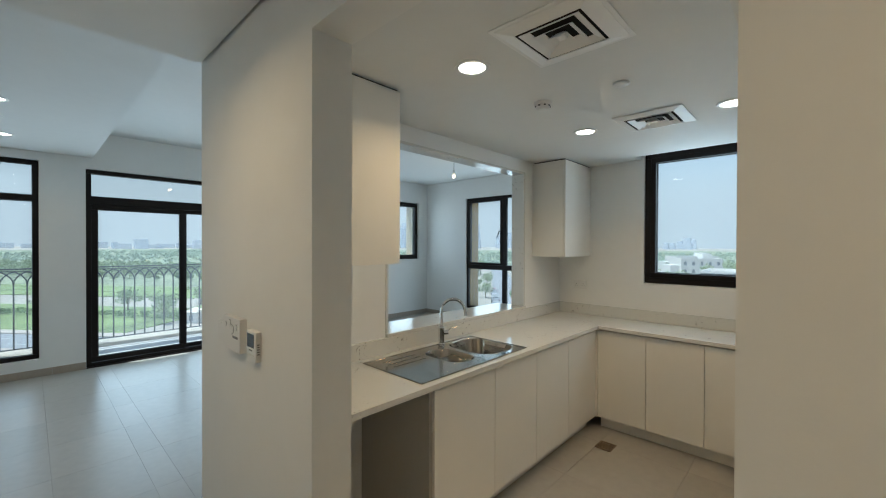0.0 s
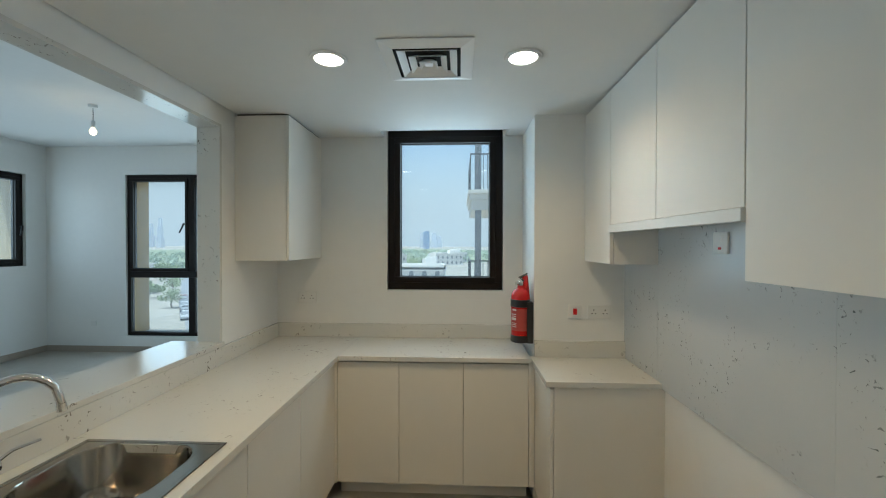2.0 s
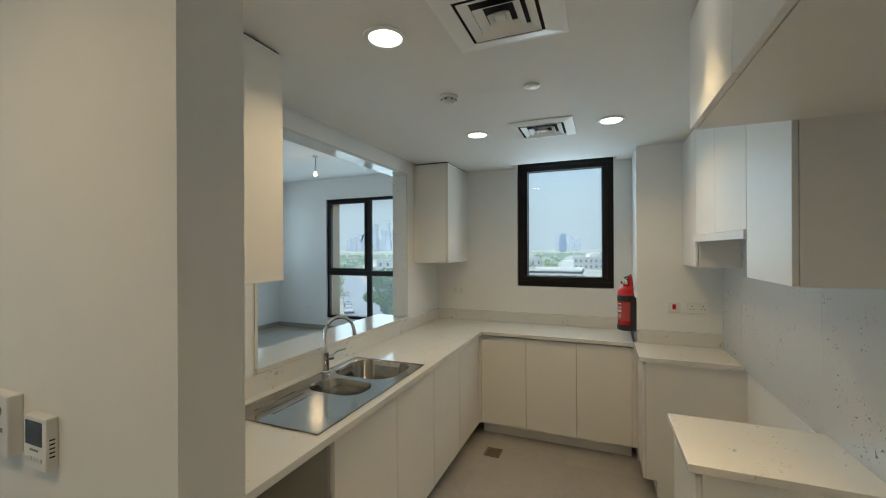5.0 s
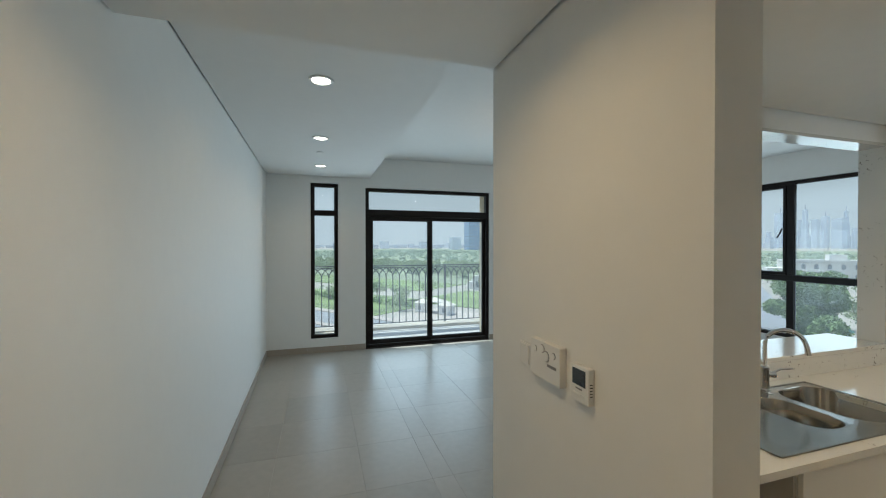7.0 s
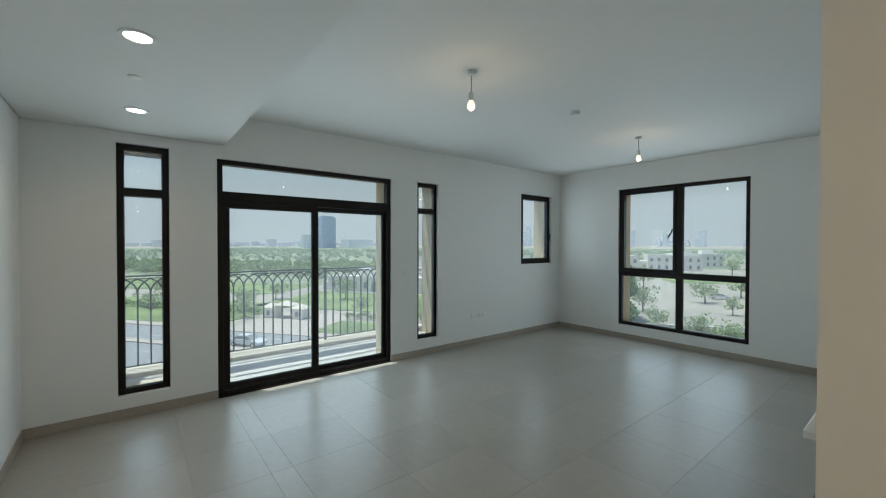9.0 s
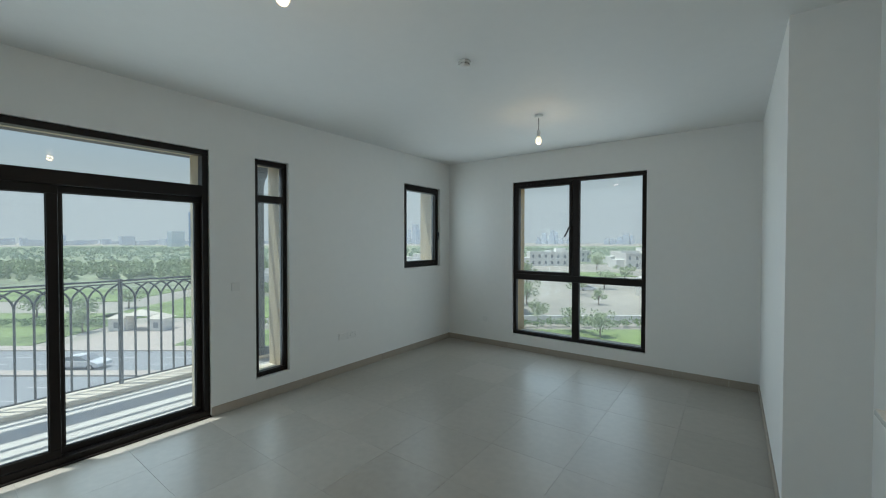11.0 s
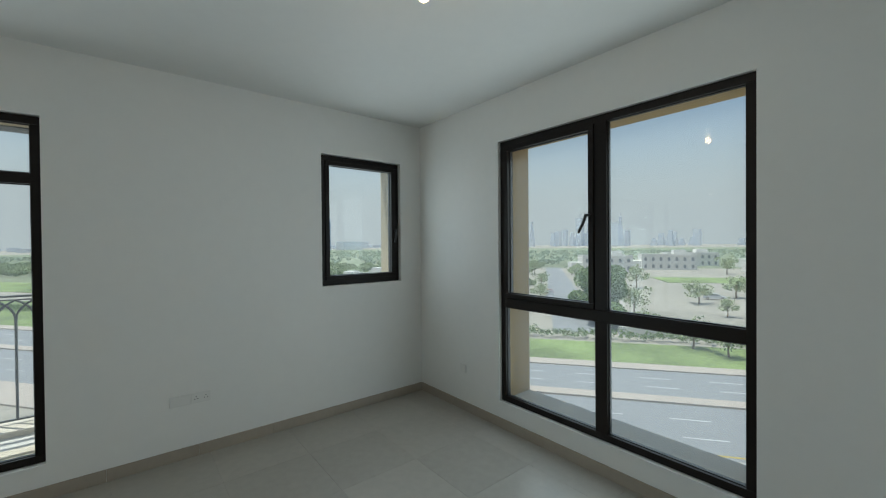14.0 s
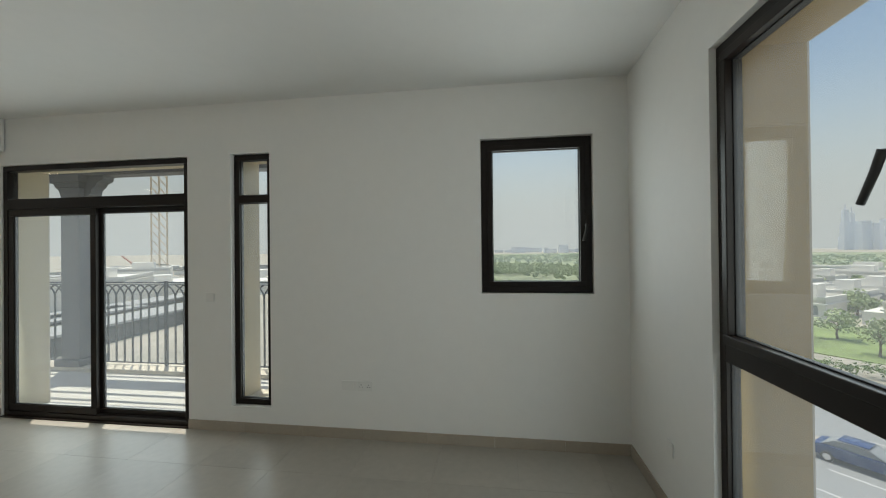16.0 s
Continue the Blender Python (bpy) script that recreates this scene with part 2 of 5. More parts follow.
def holed(axis, a0, a1, u0, u1, z0, z1, holes):
    """A wall from a0 to a1 across axis ('x' or 'y'), u0 to u1 along it, with openings (u0, u1, z0, z1) right through."""
    us = sorted({u0, u1, *[v for h in holes for v in h[:2]]})
    zs = sorted({z0, z1, *[v for h in holes for v in h[2:]]})
    nu, nz = len(us) - 1, len(zs) - 1

    def solid(i, k):
        if not (0 <= i < nu and 0 <= k < nz):
            return False
        cu, cz = (us[i] + us[i + 1]) / 2, (zs[k] + zs[k + 1]) / 2
        return not any(h[0] < cu < h[1] and h[2] < cz < h[3] for h in holes)

    bm = bmesh.new()
    made = {}

    def v(a, u, z):
        key = (a, u, z)
        if key not in made:
            made[key] = bm.verts.new((a, u, z) if axis == "x" else (u, a, z) if axis == "y" else (u, z, a))
        return made[key]

    for i in range(nu):
        for k in range(nz):
            if not solid(i, k):
                continue
            p, q, r, s = us[i], us[i + 1], zs[k], zs[k + 1]
            for a in (a0, a1):
                bm.faces.new((v(a, p, r), v(a, q, r), v(a, q, s), v(a, p, s)))
            for di, dk, e in ((-1, 0, ((p, r), (p, s))), (1, 0, ((q, r), (q, s))), (0, -1, ((p, r), (q, r))), (0, 1, ((p, s), (q, s)))):
                if not solid(i + di, k + dk):
                    (eu, ez), (fu, fz) = e
                    bm.faces.new((v(a0, eu, ez), v(a0, fu, fz), v(a1, fu, fz), v(a1, eu, ez)))
    return bm


def structure(name, bm, mat, label, category):
    return tagged(part(name, bm, mat), label, category, kind="structure")


# ---- the plan, in metres ----
WX, SY, NY = -5.60, -0.41, 7.50            # living room: west, south and north faces
EX = -1.10                                 # its east face north of the kitchen
PX0, PX1 = -0.705, -0.575                   # wall with the serving hatch
AY0, AY1 = 1.184, 1.325                    # wall with the kitchen opening
KN, KE = 4.70, 1.955                       # kitchen: north and east faces
Z_LIV, Z_BULK, Z_HALL, Z_KIT = 3.135, 2.785, 2.50, 2.455
TOP, FZ = 3.5, -0.06
S1, DOOR, S2 = (0.245, 0.675, 0.16, 2.68), (1.114, 3.36, -0.055, 2.635), (3.828, 4.24, 0.185, 2.64)
SM, BIG, KW = (6.26, 7.215, 1.292, 2.66), (-4.312, -2.315, 0.192, 2.697), (0.306, 1.21, 1.26, 2.515)



def askew(bm):
    """The south wall runs one degree out of square: slides what lies along it."""
    for v in bm.verts:
        if v.co.y < SY + 0.1:
            v.co.y += 0.017 * (v.co.x - WX)
    return bm


# ---- structure ----
floor = structure("floor", add_box(box(WX, EX + 0.35, SY, NY, -0.30, FZ - 0.008), EX + 0.35, 3.6, SY, 5.0, -0.30, FZ - 0.008), grout, "grey grouted screed bed under porcelain floor tiles", "floor")
structure("wall_west", holed("x", WX - 0.45, WX, SY - 0.3, NY + 0.45, -0.3, TOP, [S1, (DOOR[0], DOOR[1], -0.07, DOOR[3]), S2, SM]), paint, "smooth white painted wall with balcony door and slim windows", "wall")
structure("wall_north", holed("y", NY, NY + 0.45, WX, EX + 0.35, -0.3, TOP, [BIG]), paint, "smooth white painted wall with a tall dark window", "wall")
structure("wall_south", askew(box(WX, 3.6, SY - 0.3, SY, -0.3, TOP)), paint, "long plain white painted wall", "wall")
structure("wall_east_living", box(EX, EX + 0.35, 4.87, NY, -0.3, TOP), paint, "plain white painted wall beside the tall window", "wall")
structure("wall_pier", box(EX + 0.35, PX1 + 0.3, 4.87, 5.15, -0.3, TOP), paint, "white painted return of the facade wall", "wall")
HATCH = (2.235, 3.965, 0.89, 2.34)
structure("wall_hatch", holed("x", PX0, PX1, AY1, 4.87, -0.3, TOP, [HATCH]), paint, "white painted wall with a wide serving hatch", "wall")
ARCH = (0.402, 1.442, -0.07, 2.271)
structure("wall_kitchen_opening", holed("y", AY0, AY1, PX0, 3.6, -0.3, TOP, [ARCH]), paint, "white painted wall with a square opening to the kitchen", "wall")
structure("wall_kitchen_north", holed("y", KN, KN + 0.30, PX1, KE + 0.3, -0.3, TOP, [KW]), paint, "white painted kitchen wall with a dark window", "wall")
structure("wall_kitchen_east", box(KE, KE + 0.3, AY1, KN, -0.3, TOP), paint, "white painted kitchen wall behind the cabinets", "wall")
structure("wall_kitchen_nib", box(1.36, KE, 4.21, KN, -0.3, TOP), paint, "white painted boxed-out corner of the kitchen", "wall")
structure("wall_hall_east", box(3.6, 3.9, SY - 0.3, AY1, -0.3, TOP), paint, "plain white wall at the end of the hallway", "wall")
structure("roof_slab", add_box(box(WX - 0.45, EX + 0.35, SY - 0.3, NY + 0.45, TOP, TOP + 0.25), EX + 0.35, 3.9, SY - 0.3, 5.15, TOP, TOP + 0.25), paint, "concrete slab over the rooms", "ceiling")
# ceilings
structure("ceiling_living", box(WX, PX0 - 0.0, AY0, NY, Z_LIV, Z_LIV + 0.05), ceiling_paint, "flat white painted living room ceiling", "ceiling")
G = 0.012
structure("ceiling_bulkhead", askew(box(WX + G, PX0 + 0.02, SY + G, AY0, Z_BULK, Z_LIV + 0.05)), ceiling_paint, "white dropped ceiling strip with a shadow gap", "ceiling")
structure("ceiling_hall", askew(box(PX0 + 0.03, 3.6, SY + G, AY0 - G, Z_HALL, Z_LIV)), ceiling_paint, "low white hallway ceiling with a shadow gap", "ceiling")
structure("ceiling_kitchen", box(PX1 + G, KE, AY1, 4.52, Z_KIT, Z_KIT + 0.12), ceiling_paint, "low white kitchen ceiling with a shadow gap", "ceiling")
structure("ceiling_kitchen_edge", add_box(add_box(box(PX1 + G, KW[0] - 0.02, 4.52, KN - G, Z_KIT, Z_KIT + 0.12), KW[1] + 0.02, KE, 4.52, KN - G, Z_KIT, Z_KIT + 0.12), KW[0] - 0.02, KW[1] + 0.02, 4.52, KN, KW[3] + 0.002, Z_KIT + 0.12), ceiling_paint, "white kitchen ceiling edge notched over the window", "ceiling")


# ---- windows ----
def bar_frame(bm, axis, a0, a1, u0, u1, z0, z1, w, bevel=0.004):
    """Four mitred-looking bars round an opening."""
    for p, q, r, s in ((u0, u1, z0, z0 + w), (u0, u1, z1 - w, z1), (u0, u0 + w, z0 + w, z1 - w), (u1 - w, u1, z0 + w, z1 - w)):
        if axis == "x":
            add_box(bm, a0, a1, p, q, r, s, bevel)
        else:
            add_box(bm, p, q, a0, a1, r, s, bevel)
    return bm


def ubox(axis, a0, a1, u0, u1, z0, z1, bevel=0.0):
    return box(a0, a1, u0, u1, z0, z1, bevel) if axis == "x" else box(u0, u1, a0, a1, z0, z1, bevel)


def pane(parent, axis, a, u0, u1, z0, z1):
    ob = part("pane", ubox(axis, a - 0.003, a + 0.003, u0, u1, z0, z1), pane_glass, parent, "clear glass pane")
    ob.visible_shadow = False
    return ob


def window_handle(parent, axis, a, sign, u, z, lean):
    """Cranked lever: a rose and a grip that leans."""
    def at(d, uu, zz):
        return (a + sign * d, uu, zz) if axis == "x" else (uu, a + sign * d, zz)
    bm = bmesh.new()
    add_tube(bm, [at(0, u, z), at(0.045, u, z)], 0.012, 10)
    add_tube(bm, [at(0.045, u, z + 0.01), at(0.05, u + lean * 0.3, z - 0.05), at(0.05, u + lean, z - 0.135)], [0.013, 0.012, 0.011], 10)
    return part("handle", bm, black, parent, "black lever handle", smooth=True)


def window(name, axis, face, sign, hole, bars_u, bars_z, label, sash=(), depth=0.05, handle=None):
    """A dark metal window in its hole. face: the wall's inner face; sign: the way out. bars_*: mullions and transoms (centre, width)."""
    u0, u1, z0, z1 = hole
    a0, a1 = face + sign * depth, face + sign * (depth + 0.07)
    lo, hi = min(a0, a1), max(a0, a1)
    c = ((lo + hi) / 2, (u0 + u1) / 2, z0) if axis == "x" else ((u0 + u1) / 2, (lo + hi) / 2, z0)
    win = thing(name, c, label, "window", kind="structure")
    W = 0.055
    part("window_frame", bar_frame(bmesh.new(), axis, lo, hi, u0 + 0.003, u1 - 0.003, z0 + 0.003, z1 - 0.003, W), frame_metal, win)
    cu = [u0 + W] + [v for b, w in bars_u for v in (b - w / 2, b + w / 2)] + [u1 - W]
    cz = [z0 + W] + [v for b, w in bars_z for v in (b - w / 2, b + w / 2)] + [z1 - W]
    for b, w in bars_z:
        part("transom", ubox(axis, lo, hi, u0 + W, u1 - W, b - w / 2, b + w / 2, 0.004), frame_metal, win)
    for b, w in bars_u:
        for k in range(0, len(cz), 2):
            part("mullion", ubox(axis, lo + 0.001, hi - 0.001, b - w / 2, b + w / 2, cz[k], cz[k + 1], 0.004), frame_metal, win)
    for i in range(0, len(cu), 2):
        for k in range(0, len(cz), 2):
            p, q, r, s = cu[i], cu[i + 1], cz[k], cz[k + 1]
            inset = 0.0
            if (i // 2, k // 2) in sash:
                inset = 0.045
                part("sash", bar_frame(bmesh.new(), axis, lo - 0.012 * (sign > 0), hi + 0.012 * (sign < 0), p + 0.002, q - 0.002, r + 0.002, s - 0.002, inset), frame_metal, win)
            part("gasket", bar_frame(bmesh.new(), axis, (lo + hi) / 2 - 0.012, (lo + hi) / 2 + 0.012, p + inset, q - inset, r + inset, s - inset, 0.008, 0), gasket, win)
            pane(win, axis, (lo + hi) / 2, p + inset, q - inset, r + inset, s - inset)
    if handle:
        window_handle(win, axis, a0 - sign * 0.01, -sign, *handle)
    return win


window("window_1", "x", WX, -1, S1, [], [(2.2, 0.075)], "slim dark bronze window with a small top light")
window("window_2", "x", WX, -1, S2, [], [(2.2, 0.075)], "slim dark bronze window with a small top light")
window("window_3", "x", WX, -1, SM, [], [], "small dark bronze casement window", sash=((0, 0),), handle=(7.16, 1.88, -0.03))
window("window_4", "y", NY, 1, BIG, [(-3.28, 0.10)], [(1.15, 0.09)], "tall dark bronze four-light window near the floor", sash=((0, 1),), depth=0.032, handle=(-3.365, 1.93, -0.065))
window("window_5", "y", KN, 1, KW, [], [], "dark bronze kitchen casement window", sash=((0, 0),), depth=0.02)


def balcony_door():
    u0, u1, z0, z1 = DOOR
    lo, hi = WX - 0.12, WX - 0.02
    d = thing("door_1", ((lo + hi) / 2, (u0 + u1) / 2, 0), "dark bronze sliding balcony door with a glazed top light, closed", "door", kind="structure")
    part("door_frame", bar_frame(bmesh.new(), "x", lo, hi, u0 + 0.003, u1 - 0.003, z0 + 0.002, z1 - 0.003, 0.055), frame_metal, d)
    part("transom", box(lo, hi, u0 + 0.055, u1 - 0.055, 2.16, 2.275, 0.004), frame_metal, d)
    mid = 2.25
    for a, p, q, w in ((lo + 0.052, u0 + 0.055, mid + 0.012, 0.066), (lo + 0.006, mid - 0.012, u1 - 0.055, 0.052)):
        leaf = part("door_leaf", bar_frame(bmesh.new(), "x", a, a + 0.04, p, q, 0.007, 2.16, w), frame_metal, d)
        part("gasket", bar_frame(bmesh.new(), "x", a + 0.01, a + 0.03, p + w, q - w, 0.007 + w, 2.16 - w, 0.008, 0), gasket, leaf)
        pane(leaf, "x", a + 0.02, p + w, q - w, 0.007 + w, 2.16 - w)
    pane(d, "x", (lo + hi) / 2, u0 + 0.055, u1 - 0.055, 2.275, z1 - 0.058)
    part("threshold", box(WX - 0.02, WX + 0.012, u0, u1, FZ, FZ + 0.014, 0.003), frame_metal, d)


balcony_door()


# ---- skirting ----
def skirt(x0, x1, y0, y1, bend=lambda bm: bm):
    """A run of skirting tiles, butted with hairline joints."""
    run = thing("baseboard", ((x0 + x1) / 2, (y0 + y1) / 2, FZ), "beige-grey tiled skirting along the wall", "skirting", kind="structure")
    along_x = x1 - x0 > y1 - y0
    a, b = (x0, x1) if along_x else (y0, y1)
    while a < b - 0.01:
        e = min(a + 0.6, b)
        part("tile", bend(box(a, e - 0.0015, y0, y1, FZ, FZ + 0.095, 0.0015) if along_x else box(x0, x1, a, e - 0.0015, FZ, FZ + 0.095, 0.0015)), skirting, run)
        a = e


for y0, y1 in ((SY, DOOR[0] - 0.002), (DOOR[1] + 0.002, NY)):
    skirt(WX, WX + 0.011, y0, y1)
skirt(WX + 0.011, EX, NY - 0.011, NY)
skirt(EX - 0.011, EX, 4.87, NY - 0.011)
skirt(EX - 0.011, PX0 - 0.011, 4.859, 4.87)
skirt(PX0 - 0.011, PX0, AY0, 4.859)
skirt(PX0 - 0.011, ARCH[0], AY0 - 0.011, AY0)
skirt(ARCH[1], 3.6, AY0 - 0.011, AY0)
skirt(WX + 0.011, 3.6, SY, SY + 0.011, askew)

# ---- kitchen: worktops and cabinets ----
CT, CF = 0.89, 0.085          # worktop height, front edge of the long run
SINK = (-0.488, 0.038, 1.99, 3.02)
cut = (SINK[0] + 0.02, SINK[1] - 0.02, SINK[2] + 0.02, SINK[3] - 0.02)
worktop = thing("worktop", (PX1, 3.0, CT), "speckled off-white quartz worktop round the kitchen", "worktop")
part("slab", holed("z", CT - 0.03, CT, PX1, CF, AY1, KN, [cut]), quartz, worktop)
part("slab", box(CF + 0.0006, 1.335, 4.15, KN, CT - 0.03, CT, 0.0015), quartz, worktop)
part("slab", box(1.3356, 1.935, 3.73, 4.21, CT - 0.03, CT, 0.0015), quartz, worktop)
tagged(part("worktop", box(1.375, 1.935, 2.30, 2.755, CT - 0.03, CT, 0.002), quartz), "short speckled off-white quartz worktop beside the cooker space", "worktop")
ups = thing("upstand", (PX1, 3.0, CT), "low speckled quartz upstand along the worktop", "upstand")
for b in ((PX1, PX1 + 0.02, AY1, KN - 0.0206), (PX1, 1.36, KN - 0.02, KN), (1.36, 1.935, 4.19, 4.21)):
    part("strip", box(*b, CT, 0.995, 0.002), quartz, ups)
spl = thing("splashback", (KE, 3.2, CT), "pale grey quartz splashback with dark flecks", "splashback")
part("slab", box(1.935, KE, 2.30, 2.7862, 0.86, 1.509, 0.0006), quartz_splash, spl)
part("slab", box(1.935, KE, 2.787, 3.7815, 0.86, 1.719, 0.0006), quartz_splash, spl)
part("slab", box(1.935, KE, 3.7823, 4.21, 0.86, 1.509, 0.0006), quartz_splash, spl)
hl = thing("hatch_lining", (PX0, 3.1, 1.0), "polished speckled quartz lining of the serving hatch", "lining", kind="structure")
part("sill", box(-0.885, PX1 + 0.022, HATCH[0] + 0.001, HATCH[1] - 0.001, 0.997, 1.022, 0.002), quartz, hl)
part("jamb", box(PX0 - 0.006, PX1 + 0.006, HATCH[1] - 0.02, HATCH[1], 1.022, HATCH[3], 0.001), quartz, hl)
part("jamb", box(PX0 - 0.006, PX1 + 0.006, HATCH[0], HATCH[0] + 0.02, 1.022, HATCH[3], 0.001), quartz, hl)
part("head", box(PX0 - 0.006, PX1 + 0.006, HATCH[0] + 0.02, HATCH[1] - 0.02, HATCH[3] - 0.02, HATCH[3], 0.001), quartz, hl)


def cabinet(name, x0, x1, y0, y1, z0, z1, face, doors, label, category, kick=0.0, inner=0.0):
    """A unit with plain doors on one face ('+x', '-x' or '-y'); doors: cuts along the face."""
    c = thing(name, ((x0 + x1) / 2, (y0 + y1) / 2, z0), label, category)
    t, g = 0.018, 0.002
    zb = z0 + kick
    bx = [x0, x1, y0, y1]
    if face == "+x":
        bx[1] -= t + 0.002
    elif face == "-x":
        bx[0] += t + 0.002
    else:
        bx[2] += t + 0.002
    # darker board behind base doors stands in for shade in the seams
    part("body", box(*bx, zb, z1 - (0.24 if kick and face == "+x" else 0)), carcass if kick and face != "-x" else laminate, c)
    if kick and face == "+x":
        part("rail", box(bx[1] - 0.02, bx[1], bx[2], bx[3], z1 - 0.24, z1), laminate, c)
    if not kick:
        # dark filler above the cabinet, painted as the shade of the open gap
        part("gap_shade_strip", box(x0 + 0.012, x1 - 0.012, y0 + 0.012, y1 - 0.012, z1, z1 + 0.0115), void_shade, c, "dark strip standing for the shade in the gap below the ceiling")
    for p, q in zip(doors, doors[1:]):
        if face == "+x":
            b = box(x1 - t, x1, p + g, q - g, zb + 0.002, z1 - inner, 0.0015)
        elif face == "-x":
            b = box(x0, x0 + t, p + g, q - g, zb + 0.002, z1 - inner, 0.0015)
        else:
            b = box(p + g, q - g, y0, y0 + t, zb + 0.002, z1 - inner, 0.0015)
        part("door", b, laminate, c)
    if kick:
        r = 0.085
        if face == "+x":
            b = box(x0, x1 - r, y0, y1, z0, zb)
        elif face == "-x":
            b = box(x0 + r, x1, y0, y1, z0, zb)
        else:
            b = box(x0, x1, y0 + r, y1, z0, zb)
        part("plinth", b, laminate, c)
    return c


cz = CT - 0.031
FX = CF - 0.025
for p, q in ((2.064, 2.606), (2.606, 3.115), (3.115, 3.62), (3.62, 4.165)):
    cabinet("base_cabinet", PX1 + 0.002, FX, p, q, FZ, cz, "+x", [p, q], "matt white handleless base cabinet under the worktop", "cabinet", 0.112, 0.014)
tagged(part("end_panel", box(PX1 + 0.002, FX - 0.02, 2.045, 2.063, FZ, cz, 0.001), carcass), "beige board panel beside the empty appliance space", "panel")
tagged(part("end_panel", box(PX1 + 0.002, FX, AY1 + 0.001, AY1 + 0.02, FZ, cz, 0.001), laminate), "white panel closing the empty appliance space", "panel")
for p, q in ((0.075, 0.482), (0.482, 0.901), (0.901, 1.322)):
    cabinet("base_cabinet", p, q, 4.175, KN, FZ, cz, "-y", [p, q], "matt white handleless base cabinet below the window", "cabinet", 0.112, 0.014)
cabinet("base_cabinet", 1.36, KE, 3.74, 4.174, FZ, cz, "-x", [3.74, 4.174], "matt white base cabinet in the corner", "cabinet", 0.112, 0.014)
cabinet("base_cabinet", 1.40, KE, 2.31, 2.75, FZ, cz, "-x", [2.31, 2.75], "narrow matt white base cabinet beside the cooker space", "cabinet", 0.112, 0.014)
for b in ((0.02, 0.0745, 4.1655, 4.20), (1.3225, 1.3595, 4.176, 4.20)):
    tagged(part("filler_strip", box(*b, FZ + 0.112, cz, 0.001), laminate), "narrow white filler strip between base cabinets", "filler")
zt = Z_KIT - 0.012
cabinet("wall_cabinet", PX1, -0.125, AY1, 1.98, 1.512, zt, "+x", [AY1, 1.98], "matt white wall cabinet over the worktop", "cabinet")
cabinet("wall_cabinet", PX1, -0.219, 4.113, KN, 1.51, zt, "+x", [4.113, KN], "matt white wall cabinet in the corner by the window", "cabinet")
cabinet("wall_cabinet", 1.682, KE, 2.345, 2.785, 1.51, zt, "-x", [2.345, 2.785], "tall matt white wall cabinet on the splashback wall", "cabinet")
cabinet("wall_cabinet", 1.682, KE, 2.786, 3.782, 1.72, zt, "-x", [2.786, 3.29, 3.782], "short matt white wall cabinet over the cooker space", "cabinet")
tagged(part("cooker_hood", add_box(box(1.672, 1.70, 2.788, 3.780, 1.680, 1.7195, 0.002), 1.70, 1.934, 2.80, 3.76, 1.70, 1.7195, 0.002), white_plastic), "slim white cooker hood lip under the short cabinets", "cooker hood")
cabinet("wall_cabinet", 1.682, KE, 3.783, 4.209, 1.51, zt, "-x", [3.783, 4.209], "tall matt white wall cabinet beside the boxed corner", "cabinet")
cabinet("wall_cabinet", 1.394, KE, AY1 + 0.002, 2.344, 2.06, zt, "-x", [AY1 + 0.002, 1.86, 2.344], "deep white top cabinet over the fridge space", "cabinet")


# ---- lamps and ceiling fittings ----
def downlight(x, y, z, watts, spread=138):
    d = thing("downlight", (x, y, z), "round recessed white downlight, switched on", "ceiling light", "ceiling downlights")
    bm = bmesh.new()
    add_turned(bm, x, y, [(0.062, z - 0.001), (0.085, z - 0.001), (0.082, z - 0.007), (0.066, z - 0.008), (0.062, z - 0.004)], 32)
    part("ring", bm, white_plastic, d, smooth=True)
    part("diffuser", add_turned(bmesh.new(), x, y, [(0.064, z - 0.004), (0.060, z - 0.0065)], 32), lamp_white, d, "glowing warm diffuser")
    a = bpy.data.lights.new("downlight_lamp", "AREA")
    a.shape, a.size, a.spread, a.energy, a.color = "DISK", 0.12, radians(spread), watts, (1.0, 0.64, 0.31)
    new("downlight_lamp", a).matrix_world = look((x, y, z - 0.012), (x, y + 0.0001, 0))


for x, y, watts, spread in ((0.334, 2.03, 3.3, 138), (0.283, 3.40, 3.4, 138), (1.16, 3.42, 3.4, 138), (1.225, 2.06, 2.0, 66)):
    downlight(x, y, Z_KIT, watts, spread)
for x in (-1.76, -3.25, -4.72):
    downlight(x, 0.40, Z_BULK, 1.5)
downlight(0.0, 0.46, Z_HALL, 4.0, 155)
# added lamp on the unseen part of the hall ceiling, to light the hall
downlight(1.9, 0.46, Z_HALL, 3.5)


